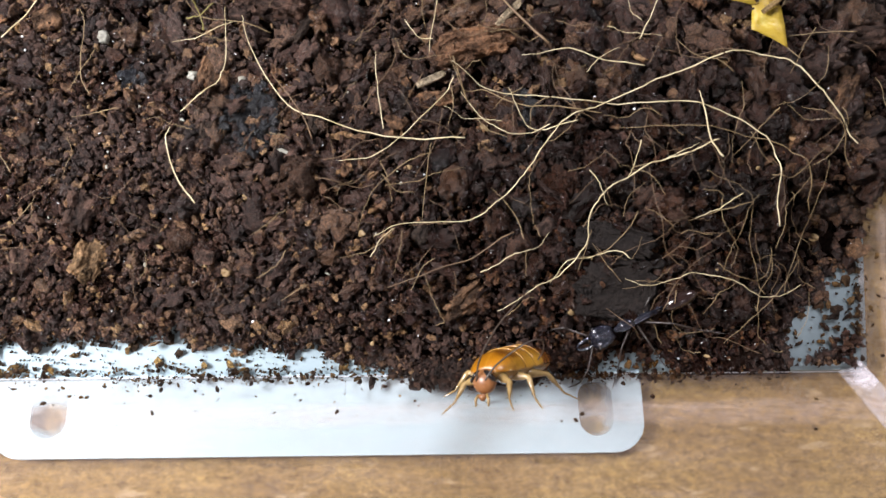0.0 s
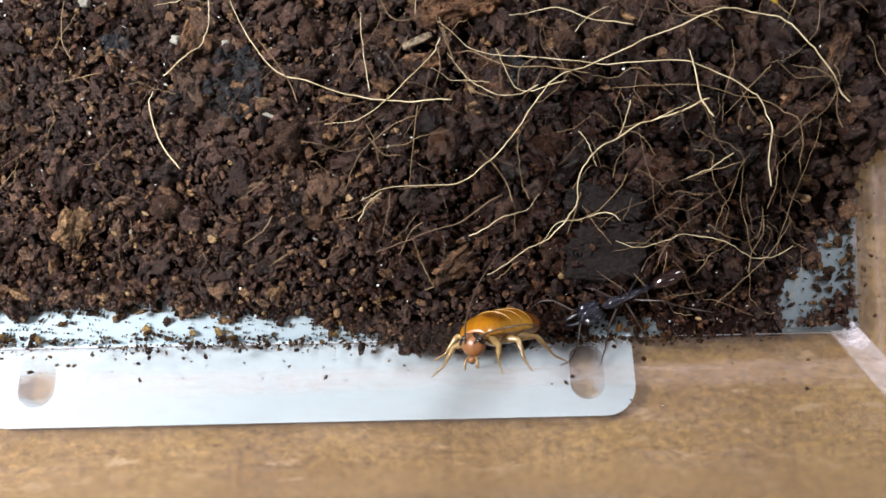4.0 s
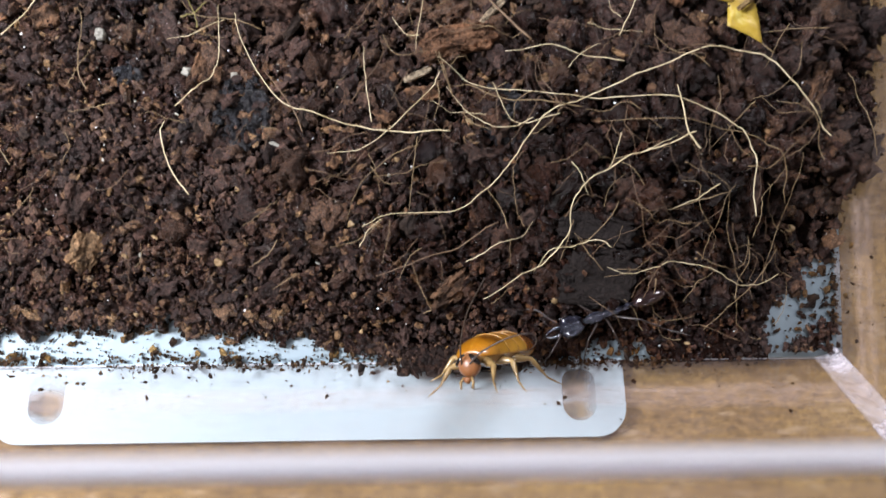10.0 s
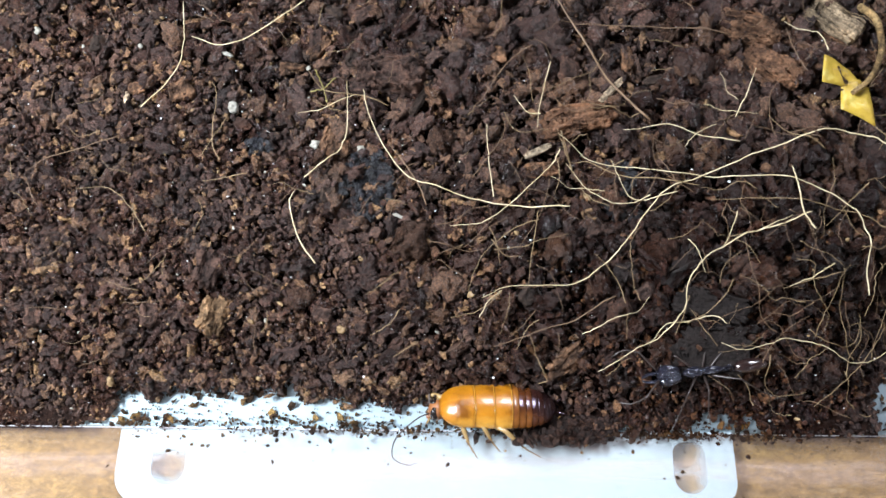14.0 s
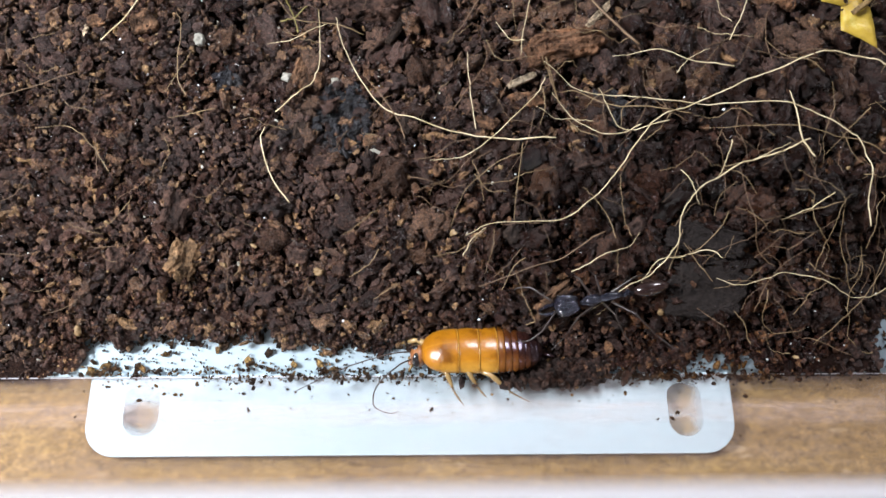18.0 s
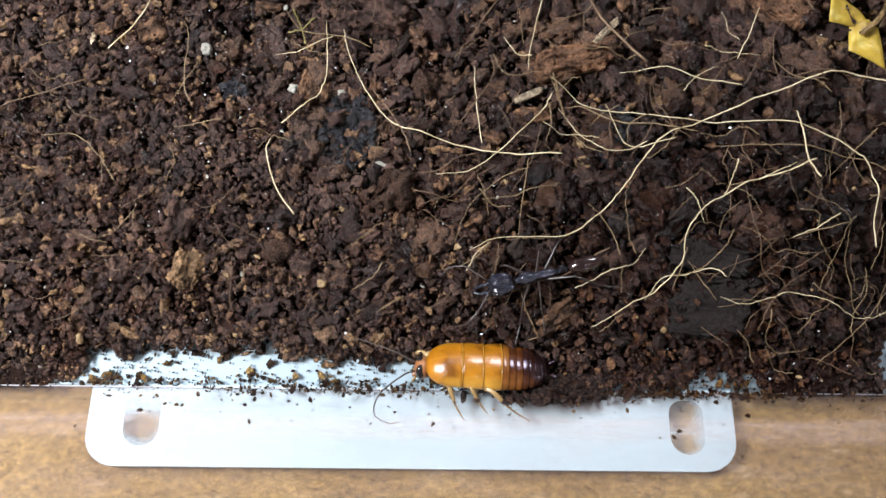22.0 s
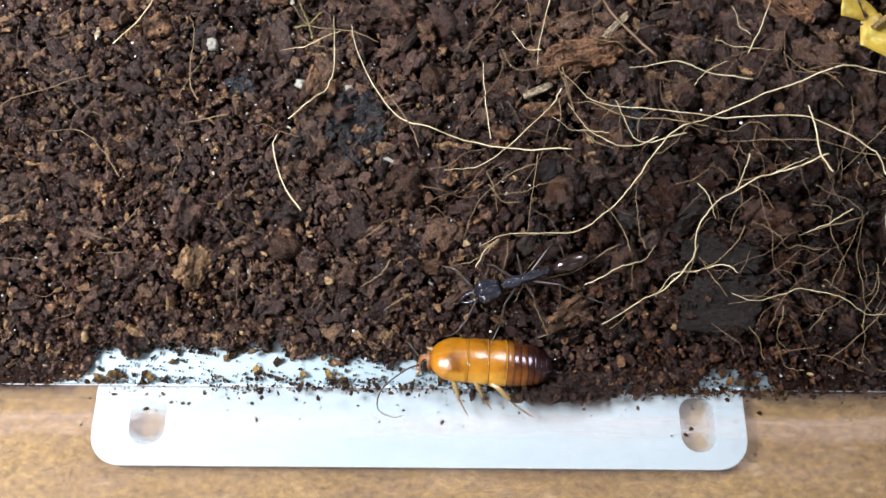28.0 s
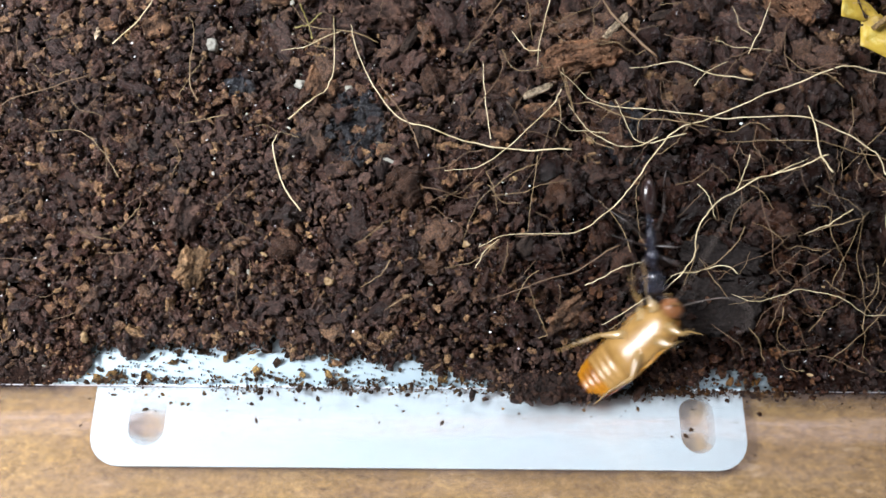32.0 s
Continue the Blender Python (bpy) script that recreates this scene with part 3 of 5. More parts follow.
flap = part("lid_flap", outline_slab(rounded(-3.75, -0.975, 3.685, -0.033, (0.36, 0.36, 0.02, 0.02)),
            [rounded(-3.335, -0.745, -2.93, -0.155, (0.2, 0.2, 0.16, 0.16)), rounded(2.935, -0.785, 3.335, -0.155, (0.2, 0.2, 0.16, 0.16))], 0.12, 0.17), M_WHITE, lid,
            "flat locking flap with two long slots", smooth=False)

# sheets added over the open slots to imitate the haze seen there
M_HAZE_LEFT = material("left_slot_haze", haze_look((-3.13, -0.52, 0.40, 0.245)))
M_HAZE_RIGHT = material("right_slot_haze", haze_look((3.07, -0.30, 0.31, 0.36), (3.06, -0.66, 0.30, 0.20)))
for x0, x1, y0, look_of in ((-3.335, -2.93, -0.745, M_HAZE_LEFT), (2.935, 3.335, -0.785, M_HAZE_RIGHT)):
    haze_sheet = part("slot_web", outline_slab(rounded(x0, y0, x1, -0.155, (0.2, 0.2, 0.16, 0.16)), [], 0.160, 0.1685), look_of, lid, "thin milky sheet added to imitate haze over a slot", smooth=False)
    haze_sheet.visible_shadow = False

box = new("storage_container")
tagged(box, "clear plastic storage container with sloping walls, soiled inside", "container")


FLARE_Z, FLARE = 2.2, 0.85
FRONT_RIM = 2.73


def front_lean(z):
    """How far the front wall stands out at height z: a flared foot, then a steeper upper part."""
    low = (min(z, FLARE_Z) - FLOOR) * FLARE
    return low if z <= FLARE_Z else low + (FRONT_RIM - low) * (z - FLARE_Z) / (RIM_Z - FLARE_Z)


def side_lean(z):
    return (z - FLOOR) * LEAN_OUT


def ring_at(z, grow):
    """The container's corners at height z, grown outwards: front left, front right, back right, back left."""
    f, q = front_lean(z) + grow, side_lean(z) + grow
    return [(LEFT - q, FRONT - f, z), (side_x(FRONT - f, z) + grow, FRONT - f, z), (side_x(BACK + q, z) + grow, BACK + q, z), (LEFT - q, BACK + q, z)]


HEIGHTS = (FLOOR, 0.32, 0.6, 1.0, 1.5, FLARE_Z, 3.5, 5.0, 7.0, RIM_Z)
for side, name in enumerate(("front_wall", "side_wall", "back_wall", "side_wall")):
    verts, faces = [], []
    for grow in (0.0, 0.12):
        for z in HEIGHTS:
            ring = ring_at(z, grow)
            verts += [ring[side], ring[(side + 1) % 4]]
    n = len(HEIGHTS)
    for i in range(n - 1):
        k, m = 2 * i, 2 * n + 2 * i
        faces += [(k, k + 1, k + 3, k + 2), (m, m + 2, m + 3, m + 1), (k, k + 2, m + 2, m), (k + 1, m + 1, m + 3, k + 3)]
    faces += [(0, 2 * n, 2 * n + 1, 1), (2 * n - 2, 2 * n - 1, 4 * n - 1, 4 * n - 2)]
    pane = put(name, verts, faces, M_CLEAR, box, smooth=False)
    pane.visible_shadow = False
for end in (1, -1):  # rounded milky corner between front and side wall
    verts, faces, m = [], [], 9
    levels = (FLOOR + 0.02, 0.5, 0.9, 1.4, FLARE_Z, 4.0, 6.5, RIM_Z - 0.05)
    for z in levels:
        cy, r = FRONT - front_lean(z) + 0.015, 0.26
        cx = side_x(cy, z) - 0.015 if end > 0 else LEFT - side_lean(z) + 0.015
        for k in range(m):
            a = math.pi / 2 * k / (m - 1)
            verts.append((cx - end * r * (1 - math.sin(a)) , cy + 0.55 * r * (1 - math.cos(a)), z))
    for i in range(len(levels) - 1):
        for k in range(m - 1):
            q = i * m + k
            faces.append((q, q + 1, q + m + 1, q + m))
    fillet = put("corner", verts, faces, M_CORNER, box, "milky rounded corner")
    fillet.visible_shadow = False
    sol = fillet.modifiers.new("thick", "SOLIDIFY")
    sol.thickness, sol.offset = S * 0.04, 0
q = side_lean(RIM_Z)
rim_path = [(x, y, RIM_Z + 0.03) for x, y in rounded(LEFT - q, FRONT - FRONT_RIM, RIGHT + q, BACK + q, (0.4,) * 4, 5)]
rim_path = [(x + (SPREAD * y if x > 0 else 0.0), y, z) for x, y, z in rim_path]
v, f = tube(np.array(rim_path + rim_path[:2]), 0.030, 10)
put("rim", v, f, M_RIM, box, "milky rolled rim")
# thin pale tube added to draw the highlight along the wall's foot
v, f = tube([(LEFT, FRONT - 0.005, FLOOR + 0.01), (0, FRONT - 0.005, FLOOR + 0.01), (RIGHT, FRONT - 0.005, FLOOR + 0.01)], 0.007, 8)
put("foot_bead", v, f, M_RIM, box)

# ---- soil ----
CELL, TOPS = 0.05, {}


def remember(points):
    """Keep the highest point over each small square of the plan, for what lies on top."""
    for x, y, z in points:
        k = (int(x // CELL), int(y // CELL))
        if z > TOPS.get(k, -1.0):
            TOPS[k] = z


def top_z(x, y):
    i, j = int(x // CELL), int(y // CELL)
    return max(TOPS.get((i + a, j + b), 0.0) for a in (-1, 0, 1) for b in (-1, 0, 1))


def soil_bed():
    nx, ny = 280, 220
    xs, ys = np.linspace(LEFT - 0.6, RIGHT + 1.5, nx), np.linspace(-0.1, 10.6, ny) 
    verts, idx, faces = [], {}, []
    for j, y in enumerate(ys):
        for i, x in enumerate(xs):
            z = soil_z(x, y) - 0.13
            if bare(x, y) or x > side_x(y, z) - 0.04 or x < LEFT - (z - FLOOR) * LEAN_OUT + 0.04:
                continue
            idx[i, j] = len(verts)
            verts.append((x, y, max(FLOOR + 0.01, z + 0.09 * noise.noise((x * 5, y * 5, 0)) + 0.05 * noise.noise((x * 14, y * 14, 5)))))
    for (i, j), k in idx.items():
        q = (k, idx.get((i + 1, j)), idx.get((i + 1, j + 1)), idx.get((i, j + 1)))
        if None not in q:
            faces.append(q)
    tagged(put("soil_bed", verts, faces, M_BED), "dark moist potting soil filling the container floor", "soil", kind="stuff")


soil_bed()


def scatter(name, count, size, level, seed, mat, label, place, shapes=14, rough=0.3, apart=None, cuts=5, knobs=0.0):
    """Many uneven crumbs joined into one mesh; place(rng) gives x, y, z and a size factor or None."""
    rng = np.random.default_rng(seed)
    ball, tri = ico(level)
    kinds = [lump(ball, rng, rough, cuts=cuts, knobs=knobs) for _ in range(shapes)]
    allv, allf, base_i, single = [], [], 0, []
    for _ in range(count):
        got = place(rng)
        if got is None:
            continue
        x, y, z, k = got
        a = rng.normal(size=4)
        w, i, j, l = a / np.linalg.norm(a)
        rot = np.array([[1 - 2 * (j * j + l * l), 2 * (i * j - l * w), 2 * (i * l + j * w)], [2 * (i * j + l * w), 1 - 2 * (i * i + l * l), 2 * (j * l - i * w)],
                        [2 * (i * l - j * w), 2 * (j * l + i * w), 1 - 2 * (i * i + j * j)]])
        s = size * k * np.array([rng.uniform(0.75, 1.6), rng.uniform(0.6, 1.15), rng.uniform(0.45, 0.9)])
        pick = rng.integers(shapes)
        if apart and len(single) < 280 and apart(x, y):
            single.append((pick, rot * s, (x, y, z)))
            continue
        allv.append((kinds[pick] * s) @ rot.T + (x, y, z))
        allf.append(tri + base_i)
        base_i += len(ball)
    meshes = [mesh_of("soil_lump", k, tri, M_LUMP) for k in kinds] if apart else []
    for pick, rs, at in single:
        ob = new("soil_lump", meshes[pick])
        m = Matrix([list(map(float, row)) for row in rs]).to_4x4()
        ob.matrix_world = Matrix.Translation([S * float(c) for c in at]) @ m
        remember(kinds[pick] @ rs.T + at)
        tagged(ob, "rounded dark brown lump of crumbly soil", "soil lump", "lumps of soil")
    v, f = np.concatenate(allv), np.concatenate(allf)
    if size > 0.04:
        remember(v[v[:, 2] > 0.5])
    v = v * S
    me = bpy.data.meshes.new(name)
    me.vertices.add(len(v))
    me.vertices.foreach_set("co", v.ravel())
    me.loops.add(f.size)
    me.loops.foreach_set("vertex_index", f.ravel())
    me.polygons.add(len(f))
    me.polygons.foreach_set("loop_start", np.arange(0, f.size, 3))
    me.polygons.foreach_set("use_smooth", np.full(len(f), level > 2))
    me.materials.append(mat)
    me.update(calc_edges=True)
    return tagged(new(name, me), label, "soil", kind="stuff")


def in_bed(rng, far=5.4):
    x, y = rng.uniform(-5.7, RIGHT + 0.8), rng.uniform(-0.1, far)
    if bare(x, y):
        return None
    z = soil_z(x, y)
    if x > side_x(y, z) - 0.05:
        return None
    return x, y, z


def coarse_spot(x, y):
    """How coarse the soil is: fine near the front and the open side, lumpy towards the back corner."""
    return min(1.0, max(0.0, 0.10 + 0.16 * (y - 0.3) + 0.12 * (x + 0.5)))


def place_big(rng):
    q = in_bed(rng)
    if q is None or rng.random() > 0.05 + 0.9 * coarse_spot(q[0], q[1]) or q[1] < 0.5 or math.hypot(q[0] - 6.17, q[1] - 0.68) < 1.0:
        return None
    return (*q[:2], q[2] + rng.uniform(-0.12, 0.06) + 0.09 * rng.random() * coarse_spot(q[0], q[1]), rng.uniform(0.6, 1.0) + 0.5 * rng.random() ** 2 + 1.0 * rng.random() * coarse_spot(q[0], q[1]))


def place_mid(rng):
    q = in_bed(rng)
    return None if q is None or q[1] < 0.12 or rng.random() < 0.35 * coarse_spot(q[0], q[1]) else (*q[:2], q[2] + rng.uniform(-0.10, 0.06), rng.uniform(0.55, 1.5))


def place_fine(rng):
    q = in_bed(rng)
    if q is None:
        return None
    if rng.random() < 0.2 + 0.6 * coarse_spot(q[0], q[1]) * min(1.0, q[1] / 1.1):
        return None
    return (*q[:2], q[2] + rng.uniform(-0.04, 0.08), rng.choice([0.5, 0.8, 1.2, 1.8], p=[0.3, 0.35, 0.25, 0.1]))


scatter("soil_lumps", 2300, 0.106, 3, 11, M_LUMPS, "larger dark brown lumps of soil", place_big, 18, 0.5, lambda x, y: -0.5 < x < 5.2 and y < 3.0, cuts=1, knobs=0.75)
scatter("soil_crumbs", 5600, 0.072, 2, 12, M_SOIL, "crumbly dark brown soil", place_mid, 24, 0.5, cuts=2, knobs=0.6)
scatter("small_crumbs", 12000, 0.048, 2, 19, M_SOIL, "small dark brown soil crumbs", place_mid, 16, 0.5)
scatter("soil_grains", 42000, 0.031, 1, 13, M_SOIL, "fine dark soil grains", place_fine, 24, 0.7)


def place_loose(rng):
    """Loose crumbs on the bare floor along the foot of the front wall and in the corner."""
    big = 1.0
    if rng.random() < 0.72:
        x, y = rng.uniform(-4.0, 4.2), abs(rng.normal(0, 0.16)) - 0.03 if rng.random() < 0.6 else rng.uniform(-0.06, 0.02)
        if rng.random() < 0.5:
            y = edge_y(x) - abs(rng.normal(0, 0.07))
    else:
        x, y = rng.uniform(5.2, 6.45), rng.uniform(0.0, 1.3)
        if rng.random() < 0.5:
            return None
        big = 1.4
        if rng.random() < 0.3:
            x = side_x(y, FLOOR) - abs(rng.normal(0, 0.03))
    if y < -0.06 or not bare(x, y):
        return None
    return x, y, FLOOR + 0.015, big * rng.choice([0.5, 0.7, 1.0, 1.5, 2.2], p=[0.42, 0.3, 0.16, 0.09, 0.03])


def place_edge(rng):
    """Crumbs that have rolled to the ragged edge of the soil."""
    if rng.random() < 0.5:  # round the bare corner
        x, y, a = rng.uniform(5.1, 6.5), rng.uniform(0.0, 1.7), rng.uniform(0, 6.28)
        if x > side_x(y, FLOOR) - 0.02:
            return None
        if bare(x, y) == bare(x + 0.07 * math.cos(a), y + 0.07 * math.sin(a)):
            return None
        return x, y, max(FLOOR + 0.02, soil_z(x, y) - 0.06) + abs(rng.normal(0, 0.02)), rng.uniform(0.5, 1.6)
    x = rng.uniform(-4.1, 4.3)
    y = edge_y(x) + rng.normal(0.0, 0.05)
    if y < -0.05:
        return None
    return x, y, max(FLOOR + 0.02, soil_z(x, y) - 0.06) + abs(rng.normal(0, 0.03)), rng.uniform(0.5, 1.5)


scatter("edge_crumbs", 4600, 0.034, 2, 33, M_SOIL, "dark crumbs along the ragged edge of the soil", place_edge, 14, 0.7)
scatter("loose_crumbs", 1900, 0.025, 2, 14, M_CRUMB, "loose soil crumbs scattered on the white floor", place_loose, 14, 0.65)


def place_on_wall(rng):
    """Specks that stick to the inside of the front and side walls."""
    if rng.random() < 0.42:
        z = FLOOR + min(1.5, abs(rng.normal(0, 0.4))) if rng.random() < 0.5 else FLOOR + abs(rng.normal(0, 0.12))
        return rng.uniform(-3.8, 5.5), FRONT - front_lean(z) + 0.012, z, rng.choice([0.7, 1.1, 1.8], p=[0.55, 0.33, 0.12])
    y = rng.uniform(-0.05, 4.8)
    z = max(FLOOR + 0.02, soil_z(RIGHT - 0.05, max(y, 0.0)) - 0.25) + abs(rng.normal(0, 0.18 if rng.random() < 0.7 else 0.8))
    return side_x(y, z) - 0.012, y, z, rng.choice([0.5, 0.8, 1.3, 2.0], p=[0.5, 0.3, 0.15, 0.05])


def place_debris(rng):
    """Tan flakes gathered along the foot of the front wall."""
    x = rng.uniform(-4.0, 3.9)
    if noise.noise((x * 2.3, 7.0, 1.0)) < 0.08:
        return None
    y = rng.normal(0.03, 0.035)
    return (x, max(y, -0.06), FLOOR + 0.02, rng.choice([0.6, 1.0, 1.6], p=[0.5, 0.35, 0.15])) if y > -0.03 or x < 1.8 else (x, FRONT - 0.02 - 0.85 * 0.06, FLOOR + 0.08, 1.0)


scatter("tan_debris", 250, 0.030, 2, 31, M_DEBRIS, "tan plant flakes along the foot of the wall", place_debris, 12, 0.5)


def place_foot(rng):
    """Fine dirt smeared on the lowest part of the front wall."""
    x = rng.normal(3.1, 0.75) if rng.random() < 0.55 else rng.uniform(-2.5, 3.2)
    z = FLOOR + abs(rng.normal(0.02, 0.07))
    return x, FRONT - front_lean(z) + 0.012, z, rng.choice([0.6, 1.0, 1.9], p=[0.55, 0.35, 0.1])


scatter("wall_dirt", 700, 0.022, 1, 32, M_CRUMB, "dirt smeared along the foot of the front wall", place_foot, 10, 0.5)
scatter("wall_specks", 640, 0.016, 1, 15, M_CRUMB, "soil specks stuck to the clear walls", place_on_wall, 8, 0.4)


def place_heap(rng):
    x = 1.55 + rng.normal(0, 0.30)
    y = -0.26 + 0.34 * rng.random()
    return x, y, FLOOR + max(0.0, -y - 0.07) / FLARE + abs(rng.normal(0.02, 0.06)) * max(0.2, 1 - abs(x - 1.55)), rng.uniform(0.5, 1.8)


scatter("soil_heap", 420, 0.040, 2, 16, M_HEAP, "small dark heap of soil pressed against the front wall", place_heap, 12, 0.45)


def place_speck(rng):
    q = in_bed(rng, 5.5)
    return None if q is None else (*q[:2], q[2] + 0.06, rng.choice([0.6, 1.0, 1.6], p=[0.6, 0.3, 0.1]))


# highlights of wet soil, put in as tiny pale flecks
scatter("bright_grit", 420, 0.011, 1, 27, M_GLINT, "tiny pale flecks standing in for wet glints", place_speck, 8, 0.3)
scatter("white_grit", 220, 0.015, 2, 17, M_STONE, "tiny white grit in the soil", place_speck, 8, 0.3)
scatter("tan_grit", 170, 0.030, 2, 18, M_BEIGE, "tan mineral grains in the soil", place_speck, 8, 0.3)


# ---- things on the soil ----
def torn_outline(rng, corners):
    """Corner angles and radii of an irregular torn outline."""
    angles = np.sort((np.arange(corners) + rng.uniform(-0.32, 0.32, corners)) * 2 * math.pi / corners + rng.uniform(0, 6.28))
    return angles, rng.uniform(0.74, 1.12, corners)


def outline_radius(outline, a):
    """How far the outline's straight edges lie from its middle in the direction a."""
    angles, radii = outline
    n = len(angles)
    a = (a - angles[0]) % (2 * math.pi) + angles[0]
    k = max(i for i in range(n) if angles[i] <= a + 1e-9)
    a0, r0 = angles[k], radii[k]
    a1, r1 = (angles[k + 1], radii[k + 1]) if k + 1 < n else (angles[0] + 2 * math.pi, radii[0])
    return r0 * r1 * math.sin(a1 - a0) / (r0 * math.sin(a - a0) + r1 * math.sin(a1 - a))


def chunk(name, x, y, w, h, turn, mat, label, category, thick=0.5, lift=0.05, seed=1, rough=0.22, level=3, square=0.5, group="", ridge=1.0, corners=8):
    """An uneven, torn block or flake of about w by h, lying on the soil; ridge says how deep its grain runs."""
    rng = np.random.default_rng(seed)
    v, f = ico(level + (2 if w > 0.5 and level > 2 else 1))
    v = np.sign(v) * np.abs(v) ** square
    o, torn = seed * 1.7, torn_outline(rng, corners)
    for p in v:
        a = math.atan2(p[1], p[0])
        edge = (1 - min(1, 3 * rough)) + min(1, 3 * rough) * outline_radius(torn, a)
        edge += rough * (0.7 * noise.noise((3.5 * math.cos(a) + o, 3.5 * math.sin(a), 5)) + 0.6 * noise.noise((9 * math.cos(a), 9 * math.sin(a), o)))
        p[0], p[1] = p[0] * edge, p[1] * edge
        p[2] *= 1 + 0.7 * noise.noise((p[0] * 1.6, p[1] * 3.2, o)) + 0.3 * noise.noise((p[0] * 4, p[1] * 11, o))
    v = v * (w / 2, h / 2, min(w, h) / 2 * thick)
    for p in v:
        grain = noise.noise((p[0] * 7, p[1] * 20, o)) + 0.6 * noise.noise((p[0] * 20, p[1] * 34, o)) + 0.3 * noise.noise((p[0] * 45, p[1] * 50, o))
        p[2] += ridge * (0.16 * min(1, 1.5 * thick) ** 2 * min(w, h) * grain + 0.010 * noise.noise((p[0] * 55, p[1] * 55, o + 3)))
        p[0] += 0.02 * noise.noise((p[1] * 30, p[2] * 30, o))
    ob = put(name, v, f, mat)
    tilt = (soil_z(x, y + 0.2) - soil_z(x, y - 0.2)) / 0.4
    m = Matrix.Translation((S * x, S * y, S * (soil_z(x, y) + lift))) @ pose(0, 0, 0, math.degrees(math.atan(tilt)), 0, turn)
    ob.matrix_world = m
    remember([(m @ Vector((S * p[0], S * p[1], S * p[2]))) / S for p in v[::2]])
    return tagged(ob, label, category, group)


CHIPS = ((0.75, 4.10, 0.27, 0.23, 0, 0), (3.14, 3.94, 0.41, 0.19, 88, 0), (2.91, 3.55, 0.28, 0.23, 60, 1), (-1.46, 4.23, 0.40, 0.17, 85, 1), (1.62, 3.98, 0.50, 0.28, 80, 1), (-0.84, 0.97, 0.17, 0.15, 0, 1),
         (-1.30, 1.11, 0.28, 0.20, -20, 1), (-3.36, 1.07, 0.36, 0.24, 90, 1), (-4.74, 1.05, 0.27, 0.23, 90, 1), (-1.02, 2.09, 0.20, 0.17, 0, 1), (6.47, 3.72, 0.17, 0.07, -35, 2),
         (3.69, 3.81, 0.30, 0.14, -20, 3), (3.55, 3.28, 0.44, 0.19, -32, 3), (2.72, 2.90, 0.20, 0.16, 10, 3), (3.22, 4.02, 0.34, 0.15, 80, 3), (2.69, 3.85, 0.36, 0.12, 12, 2), (4.52, 3.16, 0.24, 0.20, 40, 3), (1.86, 2.20, 0.22, 0.18, 20, 3), (5.35, 2.35, 0.26, 0.16, -40, 3))
B = "bark pieces on the soil"
chunk("bark_piece", 1.72, 3.28, 0.95, 0.36, 11, M_BARK, "red-brown ridged bark piece lying on dark soil", "bark", 0.9, 0.20, 21, group=B)
chunk("bark_piece", -0.55, 3.88, 0.9, 0.5, 0, M_DARKBARK, "dark blocky bark piece half sunk in soil", "bark", 0.7, 0.04, 22, group=B)
chunk("bark_piece", 3.85, 4.47, 0.88, 0.42, -15, M_BARK, "red-brown ridged bark piece lying on dark soil", "bark", 0.8, 0.10, 23, group=B)
chunk("bark_piece", 4.11, 4.00, 0.80, 0.38, -30, M_BARK, "flat reddish bark piece beside a yellow leaf", "bark", 0.7, 0.14, 24, group=B)
chunk("bark_piece", 5.78, 4.66, 0.75, 0.27, 5, M_FLAKE, "long tan-brown bark strip on dark soil", "bark", 0.6, 0.07, 25, group=B)
chunk("bark_piece", 1.28, 2.73, 0.42, 0.21, 5, M_FLAKE, "small light brown bark piece on dark soil", "bark", 0.6, 0.08, 26, group=B)
chunk("bark_piece", 5.45, 3.05, 0.5, 0.34, 20, M_DARKBARK, "dark red-brown bark piece near the side wall", "bark", 0.7, 0.08, 27, group=B)
chunk("bark_flake", -2.66, 1.58, 0.58, 0.36, 78, M_DARKBARK, "dark brown curled bark flake on fine soil", "bark", 0.35, 0.08, 31, 0.3, group=B, corners=6)
chunk("bark_flake", -2.56, 1.08, 0.58, 0.40, 75, M_TAN, "light brown torn bark flake on fine soil", "bark", 0.3, 0.10, 32, 0.32, group=B, corners=5)
chunk("bark_flake", 1.62, 0.66, 0.66, 0.34, 35, M_FLAKE, "brown bark flake with a torn edge", "bark", 0.35, 0.08, 33, 0.32, group=B, corners=6)
chunk("bark_flake", -1.19, 3.04, 0.42, 0.34, 85, M_FLAKE, "small reddish bark flake on dark soil", "bark", 0.4, 0.07, 34, group=B)
chunk("bark_flake", -3.08, 3.62, 0.34, 0.28, 20, M_FLAKE, "small reddish bark flake on dark soil", "bark", 0.4, 0.07, 35, group=B)
chunk("bark_flake", 4.16, 2.13, 0.42, 0.26, -50, M_FLAKE, "reddish bark flake under thin roots", "bark", 0.4, 0.06, 37, group=B)
chunk("wood_plate", 3.32, 0.74, 0.98, 0.72, -6, M_SLATE, "flat charcoal-grey wood plate lying on soil", "wood", 0.16, 0.14, 41, 0.26, square=0.5, ridge=0.14, corners=9)
chunk("wood_plate", 3.34, 1.22, 0.95, 0.40, -14, M_SLATE, "dark grey wood strip overlapping a flat plate", "wood", 0.30, 0.15, 43, 0.26, square=0.5, ridge=0.14, corners=8)
chunk("wood_piece", 4.90, 4.57, 0.72, 0.36, -40, M_GREYWOOD, "weathered grey-brown wood piece with open grain", "wood", 0.6, 0.10, 42, 0.12, square=0.35)
chunk("bark_piece", 6.2, 3.50, 0.80, 0.34, 6, M_DARKBARK, "dark red-brown bark block near the side wall", "bark", 0.8, 0.12, 28, group=B)
